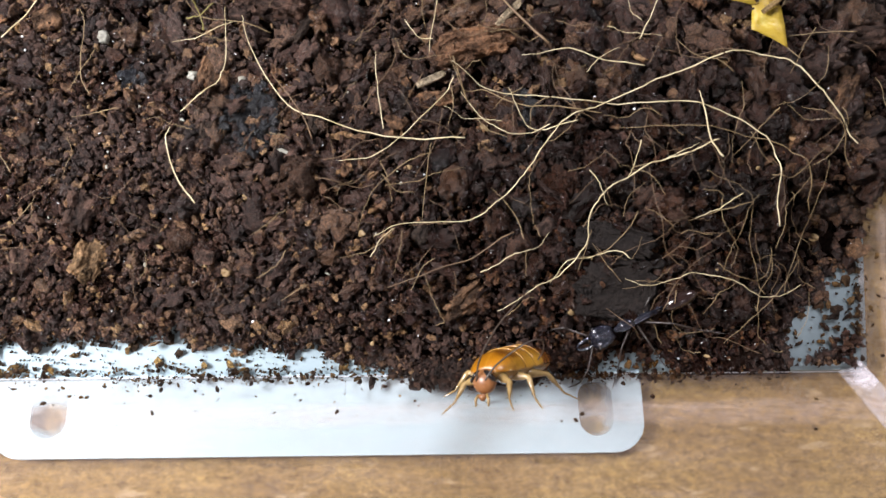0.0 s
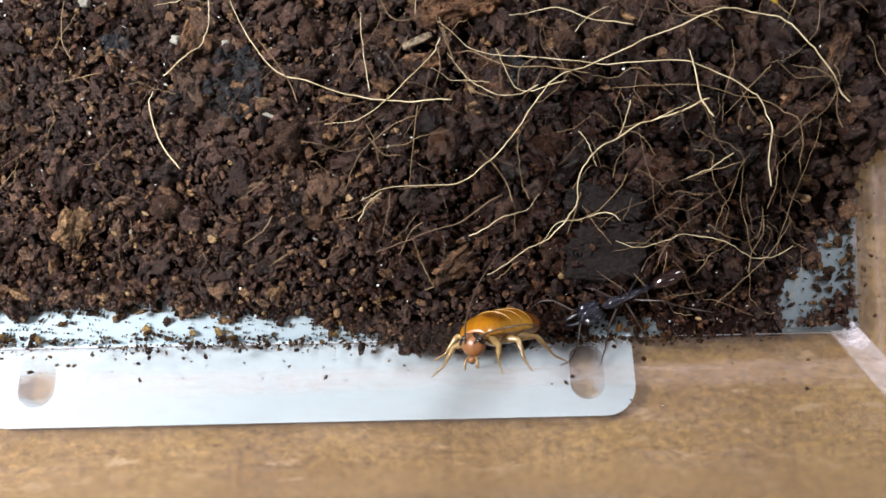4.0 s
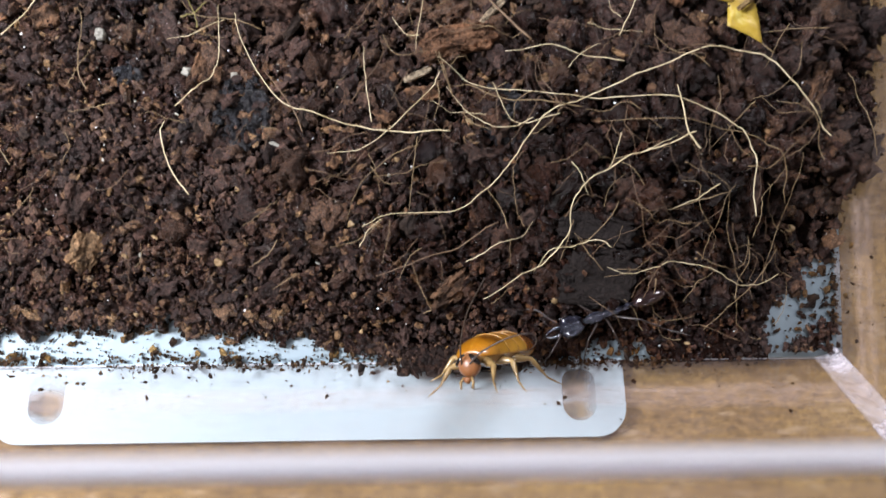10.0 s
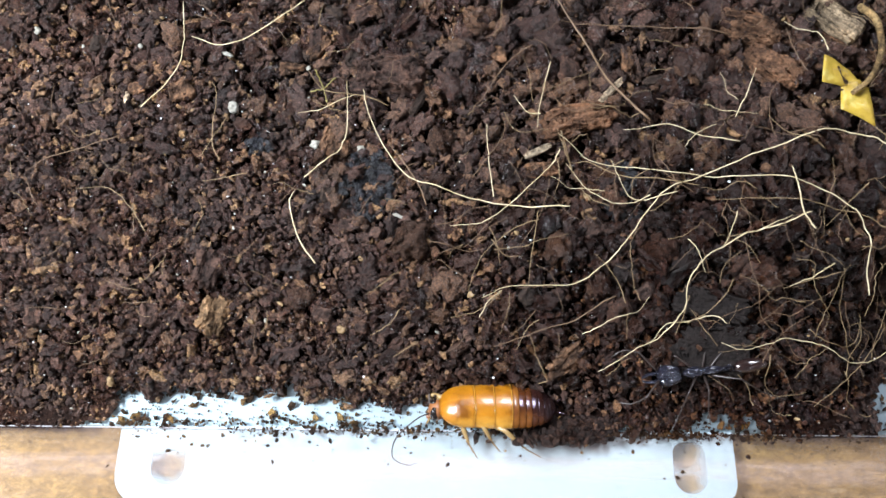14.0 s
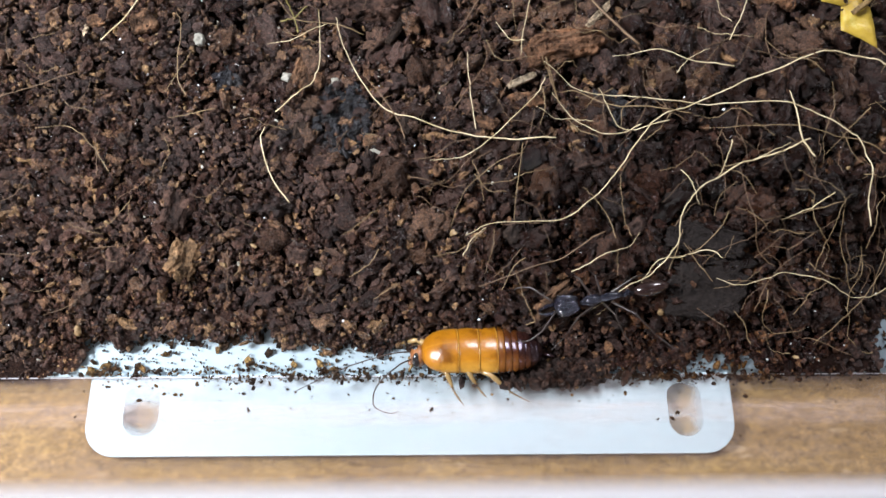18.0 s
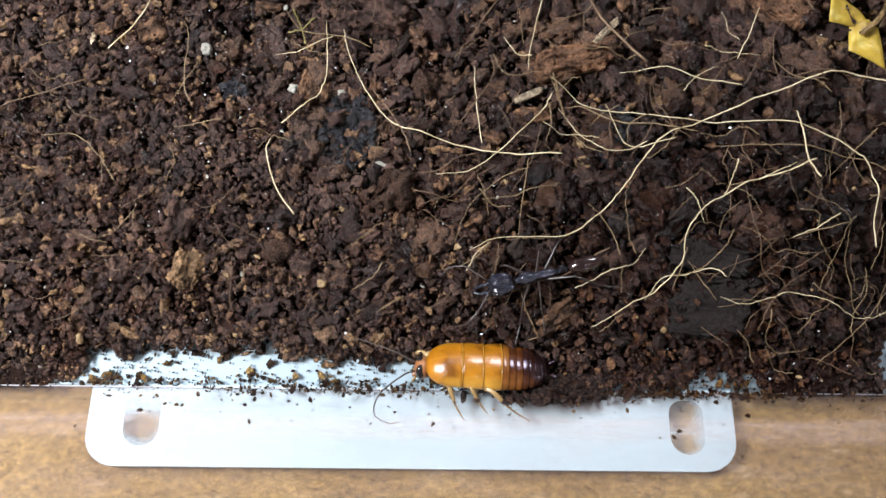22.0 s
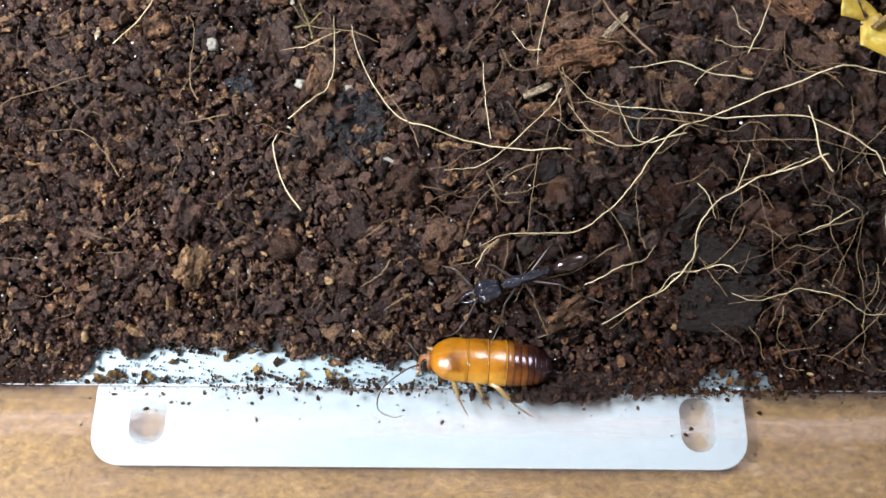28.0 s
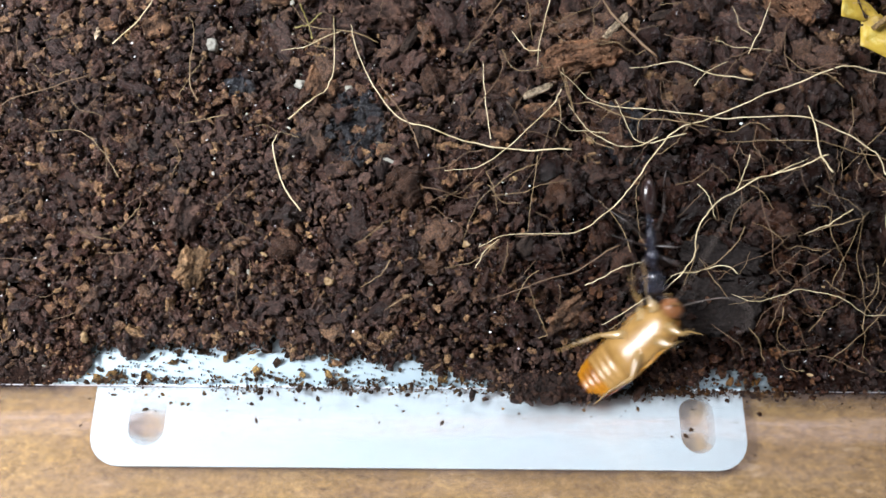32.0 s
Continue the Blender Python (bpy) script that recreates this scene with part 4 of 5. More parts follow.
chunk("twig", 6.05, 2.95, 0.68, 0.2, 66, M_FLAKE, "brown split twig leaning in the soil", "twig", 0.7, 0.10, 74, 0.12)
for k, (x, y, w, h, a, m) in enumerate(CHIPS):
    chunk("wood_chip", x, y, w, h, a, (M_FLAKE, M_DARKBARK, M_DARKSTICK, M_TAN)[m], ("small tan wood chip lying on dark soil", "small red-brown wood chip on dark soil", "small dark wood chip on dark soil", "small yellowish-tan bark chip on dark soil")[m], "wood chip", 0.5, 0.09, 100 + k, 0.28, 2, 0.6, "wood chips on the soil")
chip_rng = np.random.default_rng(77)
for k in range(70):  # more chips among the coarse soil
    x, y = chip_rng.uniform(-4.5, 6.2), chip_rng.uniform(0.7, 5.0)
    if chip_rng.random() > coarse_spot(x, y) + 0.15 or bare(x, y) or math.hypot(x - 3.3, y - 0.95) < 0.75 or (x > 5.1 and y < 1.7):
        continue
    m = int(chip_rng.choice([0, 1, 2], p=[0.25, 0.4, 0.35]))
    chunk("wood_chip", x, y, chip_rng.uniform(0.16, 0.42), chip_rng.uniform(0.08, 0.2), chip_rng.uniform(0, 180), (M_FLAKE, M_DARKBARK, M_DARKSTICK)[m],
          ("small tan wood chip lying on dark soil", "small red-brown wood chip on dark soil", "small dark wood chip on dark soil")[m], "wood chip", 0.6, 0.07, 200 + k, 0.28, 2, 0.65, "wood chips on the soil")
C = "soil clods"
for k, (x, y, w, h) in enumerate(((-0.24, 1.92, 0.5, 0.55), (3.12, 3.84, 0.42, 0.25), (-1.29, 2.87, 0.33, 0.3), (3.92, 1.59, 0.5, 0.42), (2.72, 1.82, 0.45, 0.34), (0.76, 2.88, 0.3, 0.27), (-1.58, 1.28, 0.36, 0.27),
                                  (0.1, 3.05, 0.36, 0.33), (2.0, 1.45, 0.34, 0.3), (5.6, 2.5, 0.40, 0.34), (1.1, 4.1, 0.34, 0.3), (2.9, 4.5, 0.4, 0.3))):
    chunk("soil_clod", x, y, w, h, 37 * k, M_CLOD, "rounded dark brown clod of soil", "soil", 0.8, 0.05, 50 + k, 0.3, square=0.8, group=C)
chunk("twig", -0.15, 3.55, 0.56, 0.11, 60, M_DARKSTICK, "short dark twig lying on soil", "twig", 0.9, 0.10, 71, 0.08)
chunk("twig", 2.13, 3.66, 0.46, 0.085, 48, M_PALESTICK, "short pale cut twig lying on soil", "twig", 0.9, 0.16, 72, 0.05)
chunk("twig", 1.24, 2.93, 0.38, 0.085, 28, M_PALESTICK, "short pale grey twig lying on soil", "twig", 0.9, 0.12, 73, 0.06)
G = "pebbles in the soil"
for k, (x, y, w, h, a, m, lab) in enumerate((
        (-2.43, 3.43, 0.17, 0.23, 10, M_STONE, "translucent white angular pebble"), (-1.43, 3.00, 0.16, 0.15, 0, M_STONE, "translucent white rounded pebble"),
        (-0.88, 2.95, 0.13, 0.12, 0, M_STONE, "small grey-white pebble"), (-1.54, 3.90, 0.07, 0.07, 0, M_STONE, "tiny white pebble"),
        (-0.42, 2.19, 0.20, 0.07, -25, M_STONE, "small pointed white shell fragment"), (-3.85, 0.40, 0.11, 0.19, 0, M_BEIGE, "beige pebble at the soil's edge"),
        (-2.07, 0.45, 0.10, 0.09, 0, M_BEIGE, "small beige pebble at the soil's edge"), (-3.60, 4.17, 0.08, 0.08, 0, M_STONE, "tiny white pebble"),
        (-3.72, 3.50, 0.07, 0.28, -12, M_PALESTICK, "slender white splinter"), (-2.57, 4.09, 0.30, 0.08, -25, M_STONE, "slender white splinter"),
        (-4.29, 4.14, 0.06, 0.06, 0, M_STONE, "tiny white pebble"), (-1.07, 0.95, 0.16, 0.12, 0, M_BEIGE, "greenish-beige pebble"), (-4.85, 4.3, 0.10, 0.14, 0, M_STONE, "pale bluish pebble"))):
    chunk("pebble", x, y, 0.8 * w, 0.8 * h, a, m, lab + " in the dark soil", "pebble", 0.8, 0.09, 80 + k, 0.3, 2, 0.95, G)


def charcoal(x, y, w, h, seed):
    def place(rng):
        r, a = math.sqrt(rng.random()), rng.uniform(0, 6.28)
        px, py = x + r * math.cos(a) * w / 2, y + r * math.sin(a) * h / 2
        return px, py, soil_z(px, py) + 0.04, rng.uniform(0.5, 1.6)
    scatter("charcoal_patch", int(170 * w * h / 0.4), 0.05, 2, seed, M_CHARCOAL, "wet blue-black patch of charcoal crumbs", place, 10, 0.4)


charcoal(-0.80, 2.58, 0.62, 0.75, 91)
charcoal(2.24, 2.52, 0.50, 0.70, 92)
charcoal(-2.10, 3.02, 0.28, 0.28, 93)


def leaf_piece(name, pts, parent, bend):
    """A thin torn leaf piece with a curled surface."""
    bm = bmesh.new()
    vs = [bm.verts.new((x, y, 0)) for x, y in pts]
    bm.faces.new(vs)
    bmesh.ops.triangulate(bm, faces=bm.faces[:])
    bmesh.ops.subdivide_edges(bm, edges=bm.edges[:], cuts=3, use_grid_fill=True)
    for v in bm.verts:
        v.co.z = bend * (v.co.x ** 2 + 0.6 * v.co.y ** 2) + 0.03 * noise.noise(v.co * 6)
    ext = bmesh.ops.extrude_face_region(bm, geom=bm.faces[:])
    for v in ext["geom"]:
        if isinstance(v, bmesh.types.BMVert):
            v.co.z -= 0.012
    bmesh.ops.recalc_face_normals(bm, faces=bm.faces[:])
    return part(name, bm, M_LEAF, parent)


leaf = new("fallen_leaf")
tagged(leaf, "torn yellow leaf with a curled tan stalk on soil", "leaf")
leaf.location = (S * 4.95, S * 3.62, S * (soil_z(4.95, 3.62) + 0.27))
a = leaf_piece("blade", [(-0.33, 0.40), (-0.18, 0.36), (0.02, 0.23), (0.15, 0.10), (-0.08, 0.05), (-0.36, 0.06)], leaf, 0.35)
b = leaf_piece("blade", [(-0.07, 0.10), (0.14, 0.13), (0.24, 0.02), (0.26, -0.18), (0.27, -0.46), (0.10, -0.33), (-0.11, -0.22), (-0.09, -0.06)], leaf, -0.3)
for ob, r in ((a, 8), (b, -10)):
    ob.rotation_euler = (radians(14), radians(r), 0)
sp = spline([(0.28, 1.15, 0.14), (0.38, 0.90, 0.24), (0.38, 0.60, 0.28), (0.34, 0.32, 0.24), (0.20, 0.06, 0.16), (0.0, -0.09, 0.07)], 8)
v, f = tube(sp, np.linspace(0.05, 0.03, len(sp)), 8)
put("stalk", v, f, M_STALK, leaf, "curled tan stalk")


ROOTS = "roots on the soil"
ROOT_TEXT = {"pale": "pale yellow wiry root lying on dark soil", "tan": "thin tan root lying on dark soil", "brown": "thin dark brown root lying on soil", "moss": "olive-yellow rootlet in a small tuft on soil"}
root_count = [0]


def root(radius, tone, *points):
    root_count[0] += 1
    seed = root_count[0]
    pts = [(x, y, soil_z(x, y) + 0.10) for x, y in points]
    line = spline(pts, 7)
    n = len(line)
    lift = 0.16 if tone == "pale" else 0.10
    want = [max(soil_z(q[0], q[1]) + lift, min(top_z(q[0], q[1]) + 0.4 * radius, soil_z(q[0], q[1]) + 0.5)) for q in line]
    wide = [max(want[max(0, k - 1):k + 2]) for k in range(n)]
    for k, q in enumerate(line):
        some = wide[max(0, k - 2):k + 3]
        q[2] = sum(some) / len(some) + 0.02 * noise.noise((k * 0.25, seed, 0))
        q[0] += 0.014 * noise.noise((k * 0.5, seed, 4))
        q[1] += 0.014 * noise.noise((k * 0.5, seed, 9))
    rad = radius * np.array([(0.55 + 0.45 * math.sin(math.pi * min(1, (k + 2) / (n * 0.35 + 2)) / 2)) * (1 + 0.12 * noise.noise((k * 0.7, seed, 1))) for k in range(n)])
    rad *= np.linspace(0.36, 0.54, n)
    v, f = tube(line, rad, 7)
    tagged(put("root", v, f, ROOT_LOOK[tone]), ROOT_TEXT[tone], "root", ROOTS)


root(0.014, 'pale', (-0.86, 3.58), (-0.78, 3.27), (-0.57, 2.90), (-0.32, 2.61), (0.02, 2.46), (0.56, 2.32), (1.10, 2.26), (1.61, 2.25))
root(0.016, 'pale', (0.59, 1.25), (0.92, 1.38), (1.66, 1.42), (1.99, 1.58), (2.26, 1.86), (2.53, 2.22), (2.80, 2.48), (3.21, 2.65), (3.69, 2.83), (4.18, 2.99), (4.73, 3.11), (5.15, 3.07), (5.38, 2.97), (5.66, 2.67), (5.94, 2.40), (6.09, 2.25))
root(0.01, 'pale', (0.82, 1.33), (0.67, 1.23), (0.56, 1.04))
root(0.014, 'pale', (1.47, 3.00), (1.92, 2.79), (2.46, 2.70), (3.01, 2.65), (3.62, 2.64), (4.17, 2.58), (4.64, 2.45), (4.98, 2.25), (5.13, 2.01), (5.14, 1.64), (5.18, 1.36))
root(0.016, 'pale', (1.98, 0.51), (2.37, 0.71), (2.70, 0.88), (2.96, 1.15), (2.99, 1.42), (3.18, 1.66), (3.44, 1.85), (3.70, 1.97), (4.09, 2.07), (4.43, 2.19))
root(0.012, 'pale', (3.44, 1.85), (3.52, 2.01), (3.57, 2.20))
root(0.011, 'pale', (2.57, 0.78), (2.76, 1.00), (3.03, 1.03), (3.30, 1.07), (3.45, 0.98))
root(0.011, 'pale', (3.41, 0.81), (3.67, 0.73), (4.00, 0.82), (4.27, 0.88), (4.69, 0.80), (5.04, 0.71), (5.38, 0.78), (5.66, 0.94))
root(0.011, 'tan', (4.62, 0.21), (4.96, 0.48), (5.26, 0.74), (5.51, 1.03), (5.66, 1.24))
root(0.02, 'pale', (4.24, 2.74), (4.27, 2.45), (4.33, 2.19), (4.47, 1.99))
root(0.013, 'pale', (-3.10, 4.69), (-3.05, 4.19), (-3.15, 3.77), (-3.50, 3.33))
root(0.013, 'pale', (-2.96, 4.23), (-2.57, 4.12), (-2.04, 4.33), (-1.61, 4.70))
root(0.013, 'pale', (-1.06, 3.71), (-1.04, 3.26), (-1.07, 2.99), (-1.21, 2.79), (-1.54, 2.57))
root(0.016, 'pale', (-1.66, 2.42), (-1.70, 2.26), (-1.58, 1.88), (-1.38, 1.61))
root(0.01, 'pale', (-1.64, 3.32), (-1.30, 3.38), (-1.03, 3.51), (-0.97, 3.54))
root(0.01, 'tan', (-1.53, 3.80), (-1.32, 3.60), (-0.90, 3.50), (-0.55, 3.41))
root(0.01, 'pale', (0.62, 3.20), (0.64, 2.83), (0.71, 2.34))
root(0.011, 'pale', (0.20, 2.04), (0.57, 2.08), (0.90, 2.28), (1.37, 2.71), (1.49, 2.88))
root(0.012, 'pale', (2.26, 3.14), (2.67, 3.21), (3.15, 3.12), (3.64, 3.03))
root(0.028, 'brown', (1.37, 4.81), (1.65, 4.38), (2.06, 3.78), (2.56, 3.26))
root(0.012, 'brown', (1.51, 4.41), (1.93, 4.40), (2.77, 4.36), (3.54, 4.23))
root(0.01, 'pale', (1.57, 2.75), (1.78, 2.52), (2.05, 2.30), (2.32, 2.30), (2.56, 2.38))
root(0.01, 'pale', (2.11, 2.83), (2.26, 2.47), (2.46, 2.34), (2.87, 2.40))
root(0.012, 'tan', (1.51, 2.96), (1.61, 2.76), (1.85, 2.80), (2.20, 2.62), (2.74, 2.56), (3.15, 2.54))
root(0.009, 'tan', (0.42, 1.30), (0.58, 1.69), (0.91, 1.98), (1.25, 2.10))
root(0.009, 'tan', (1.13, 1.40), (1.18, 1.83), (1.24, 2.21))
root(0.01, 'tan', (0.22, 1.04), (0.59, 1.15), (0.82, 1.33))
root(0.01, 'tan', (-2.70, 3.74), (-2.63, 3.53), (-2.65, 2.98), (-2.55, 2.77))
root(0.009, 'tan', (-4.23, 2.42), (-3.86, 2.43), (-3.58, 2.21), (-3.38, 1.92))
root(0.01, 'brown', (-4.84, 2.60), (-4.45, 2.78), (-3.72, 3.01))
root(0.009, 'tan', (-2.75, 2.53), (-2.49, 2.56), (-2.21, 2.60))
root(0.01, 'tan', (-0.72, 0.86), (-0.49, 0.96), (-0.38, 1.12))
root(0.009, 'tan', (-0.45, 0.64), (-0.15, 0.82))
root(0.01, 'tan', (-0.78, 1.29), (-0.56, 1.43), (-0.39, 1.57))
root(0.009, 'tan', (-3.55, 1.35), (-3.37, 1.45), (-3.17, 1.64))
root(0.012, 'pale', (4.07, 1.33), (4.44, 1.49), (4.69, 1.62))
root(0.01, 'tan', (4.10, 1.33), (4.32, 1.43), (4.79, 1.53))
root(0.011, 'pale', (4.24, 4.48), (4.45, 4.40), (4.66, 4.35), (4.71, 4.06))
root(0.011, 'pale', (3.85, 3.87), (3.73, 3.58), (3.57, 3.27))
root(0.01, 'tan', (4.00, 3.35), (4.27, 3.11), (4.60, 2.88))
root(0.01, 'pale', (0.95, 3.55), (1.09, 3.37), (1.26, 3.28))
root(0.01, 'pale', (1.22, 3.11), (1.25, 3.39), (1.37, 3.84))
root(0.014, 'brown', (0.74, 0.76), (1.28, 0.92), (1.68, 1.05), (2.15, 1.28))
root(0.01, 'tan', (1.00, 0.72), (1.14, 0.96), (1.27, 1.05))
root(0.009, 'tan', (1.44, 3.04), (1.65, 2.64), (1.48, 3.02))
root(0.01, 'tan', (4.65, 2.09), (5.00, 2.42), (5.14, 2.55))
root(0.01, 'tan', (3.29, 2.37), (3.90, 2.34), (4.66, 2.27), (5.20, 2.16), (5.47, 1.91), (5.61, 1.60))
root(0.009, 'tan', (4.79, 1.59), (4.87, 1.23), (4.97, 0.93), (5.09, 0.73))
root(0.009, 'tan', (5.15, 1.23), (5.16, 0.94), (5.05, 0.76), (5.02, 0.54))
root(0.009, 'tan', (5.68, 1.98), (5.65, 1.60), (5.50, 1.12), (5.42, 0.83))
root(0.009, 'brown', (3.66, 1.94), (3.72, 1.45), (3.82, 1.09), (4.07, 0.92))
root(0.009, 'brown', (3.22, 0.54), (3.46, 0.35), (3.63, 0.23))
root(0.012, 'tan', (3.63, 0.49), (3.79, 0.35), (3.91, 0.23))
root(0.009, 'brown', (4.04, 0.58), (4.37, 0.31), (4.65, 0.28), (5.10, 0.12))
root(0.012, 'brown', (0.44, 3.29), (0.54, 3.47), (0.88, 3.90), (1.16, 4.08))
root(0.01, 'brown', (-4.84, 2.54), (-4.75, 2.31), (-4.70, 2.25))
root(0.013, 'brown', (-0.54, 3.00), (-0.19, 2.51), (-0.08, 2.25))
root(0.01, 'tan', (3.03, 1.16), (3.22, 0.90), (3.37, 0.78))
root(0.01, 'brown', (4.25, 4.41), (4.34, 3.98), (4.43, 3.77))
root(0.01, 'tan', (5.25, 3.33), (5.60, 3.39), (6.09, 3.42))
root(0.01, 'tan', (5.39, 2.56), (5.66, 2.47), (5.86, 2.31), (6.02, 1.99))
root(0.01, 'tan', (4.98, 3.54), (5.18, 3.26), (5.37, 3.06))

root(0.010, 'tan', (6.38, 3.03), (6.5, 2.79), (6.59, 2.43), (6.70, 2.09))
for tip in ((-1.43, 3.78), (-1.20, 3.76), (-1.29, 3.42), (-1.50, 3.60)):  # a small mossy tuft of rootlets
    root(0.02, 'moss', (-1.34, 3.62), (0.5 * (tip[0] - 1.33), 0.5 * (tip[1] + 3.63)), tip)
rng = np.random.default_rng(5)
for k in range(26):  # the thin tangle near the corner
    x, y = rng.uniform(3.3, 6.3), rng.uniform(0.35, 2.6)
    if bare(x, y):
        continue
    a, pts = rng.uniform(0, 6.28), []
    for i in range(rng.integers(4, 7)):
        if x > side_x(y, soil_z(x, y)) - 0.15:
            break
        pts.append((x, y))
        a += rng.normal(0, 0.5)
        x, y = x + 0.2 * math.cos(a), max(0.15, y + 0.2 * math.sin(a))
    if len(pts) > 2:
        root(rng.uniform(0.006, 0.009), rng.choice(["tan", "tan", "brown"]), *pts)
for k in range(64):  # longer thin roots over the coarse soil
    x, y = rng.uniform(0.6, 5.6), rng.uniform(0.7, 3.9)
    a, pts = rng.uniform(0, 6.28), []
    for i in range(rng.integers(3, 6)):
        if x > side_x(y, soil_z(x, y)) - 0.2 or bare(x, y):
            break
        pts.append((x, y))
        a += rng.normal(0, 0.38)
        x, y = x + 0.22 * math.cos(a), max(0.4, y + 0.22 * math.sin(a))
    if len(pts) > 2:
        root(rng.uniform(0.006, 0.010), rng.choice(["tan", "tan", "brown", "pale"], p=[0.35, 0.15, 0.42, 0.08]), *pts)
for k in range(110):  # short fibres elsewhere
    x, y = rng.uniform(-5.5, 5.5), rng.uniform(0.5, 4.8)
    a = rng.uniform(0, 6.28)
    pts = [(x, y)]
    for i in range(rng.integers(2, 5)):
        a += rng.normal(0, 0.35)
        x, y = x + 0.13 * math.cos(a), max(0.3, y + 0.13 * math.sin(a))
        pts.append((x, y))
    root(rng.uniform(0.005, 0.008), rng.choice(["tan", "brown", "brown"]), *pts)


# ---- animals ----
def ellipsoid(c, r, level=3, power=1.0):
    v, f = ico(level)
    v = np.sign(v) * np.abs(v) ** power
    return v * r + c, f


def leg_mesh(joints, radii, spines=0, seed=0):
    """A jointed leg: a tapering tube through its joints, with short spines."""
    j = [np.array(q, float) for q in joints]
    path, rad = [], []
    for (a, b), (ra, rb) in zip(zip(j, j[1:]), zip(radii, radii[1:])):
        for u in (0.0, 0.12, 0.5, 0.88):
            path.append(a + (b - a) * u)
            swell = 1.0 + (0.35 if u in (0.12, 0.5) else 0.0)
            rad.append((ra + (rb - ra) * u) * swell)
    path.append(j[-1])
    rad.append(radii[-1] * 0.6)
    v, f = tube(path, rad, 7)
    v, f = list(v), list(f)
    r = np.random.default_rng(seed)
    for k in range(spines):
        a, b = j[-3], j[-2]
        q = a + (b - a) * (0.2 + 0.75 * k / max(1, spines - 1))
        d = np.cross(b - a, (0.2, 0.3, 1)) * (1 if k % 2 else -1)
        d = d / np.linalg.norm(d) * 0.045 + (b - a) * 0.12
        sv, sf = tube([q, q + d], [0.006, 0.002], 4)
        n0 = len(v)
        v += list(sv)
        f += [tuple(i + n0 for i in g) for g in sf]
    return v, f


def joint(name, place, mesh, mat, parent, label=""):
    """A moving part whose origin is its joint on the body."""
    v, f = mesh
    return put(name, [np.array(q) - place for q in v], f, mat, parent, label, at=place)


def roach():
    """A young cockroach, head towards +x, belly at z = 0."""
    ob = new("cockroach")
    tagged(ob, "glossy amber young cockroach with a dark rear body", "cockroach")
    L = 0.75
    def half(s):  # half width, s from -1 (tail) to 0.88 (front of the neck shield)
        return float(np.interp(s, (-0.99, -0.95, -0.87, -0.75, -0.58, -0.3, 0.0, 0.33, 0.55, 0.68, 0.78, 0.84, 0.88), (0.06, 0.13, 0.19, 0.235, 0.265, 0.28, 0.278, 0.27, 0.262, 0.238, 0.195, 0.145, 0.08)))
    def high(s):
        return float(np.interp(s, (-0.99, -0.9, -0.7, -0.3, 0.3, 0.6, 0.78, 0.88), (0.03, 0.10, 0.17, 0.215, 0.215, 0.185, 0.12, 0.04)))
    def plate(s0, s1, mat, name, label="", step=0.0):
        verts, faces, n, m = [], [], 13, 21
        for i in range(n):
            u = i / (n - 1)
            s = s0 + (s1 - s0) * u
            puff = 1.0 + step * math.sin(math.pi * min(1, u * 1.0)) * 0.6 + step * (1 - u) * 0.9
            w, h = half(s) * puff, high(s) * puff
            for k in range(m):
                a = math.pi * (k / (m - 1)) * 1.16 - math.pi * 0.08
                verts.append((L * s - 0.02, w * math.cos(a), 0.10 + h * math.sin(a) * (1 if math.sin(a) > 0 else 0.35)))
        for i in range(n - 1):
            for k in range(m - 1):
                q = i * m + k
                faces.append((q, q + 1, q + m + 1, q + m))
        p = put(name, verts, faces, mat, ob, label)
        sol = p.modifiers.new("thick", "SOLIDIFY")
        sol.thickness, sol.offset = S * 0.012, -1
        return p
    def seam(s, mat):
        pts = []
        for k in range(19):
            a = math.pi * k / 18
            pts.append((L * s - 0.02, half(s) * 1.040 * math.cos(a), 0.10 + high(s) * 1.040 * math.sin(a)))
        v, f = tube(pts, 0.0045, 6)
        put("segment_seam", v, f, mat, ob)
    plate(0.33, 0.88, M_AMBER, "pronotum", step=0.035)
    plate(0.02, 0.335, M_AMBER, "mesonotum", step=0.04)
    plate(-0.26, 0.025, M_AMBER, "metanotum", step=0.04)
    cuts = (-0.255, -0.37, -0.48, -0.58, -0.68, -0.78, -0.87, -0.99)
    for k, (a, b) in enumerate(zip(cuts, cuts[1:])):
        plate(b, a, (M_BROWNED, M_RUST, M_RUST, M_DUSK, M_DUSK, M_DEEP, M_DEEP)[k], "abdomen_plate", step=0.03)
    for s in (0.335, 0.022, -0.258):
        seam(s, M_SEAM)
    def belly(s0, s1, mat, name, label=""):
        verts, faces, n, m = [], [], 7, 15
        for i in range(n):
            u = i / (n - 1)
            s = s0 + (s1 - s0) * u
            bulge = 1 + 0.10 * math.sin(math.pi * u) + 0.08 * (1 - u)
            for k in range(m):
                a = math.pi * k / (m - 1)
                verts.append((L * s - 0.02, half(s) * 0.95 * math.cos(a), 0.10 - 0.105 * bulge * min(1, half(s) / 0.2) * math.sin(a)))
        for i in range(n - 1):
            for k in range(m - 1):
                q = i * m + k
                faces.append((q, q + 1, q + m + 1, q + m))
        p = put(name, verts, faces, mat, ob, label)
        sol = p.modifiers.new("thick", "SOLIDIFY")
        sol.thickness, sol.offset = S * 0.012, -1
    belly(-0.26, 0.86, M_BELLY, "thorax_underside", "cream underside between the legs")
    for k, (a, b) in enumerate(zip(cuts, cuts[1:])):
        belly(b, a, M_BELLY if k < 3 else M_AMBER if k < 6 else M_RUST, "belly_plate")
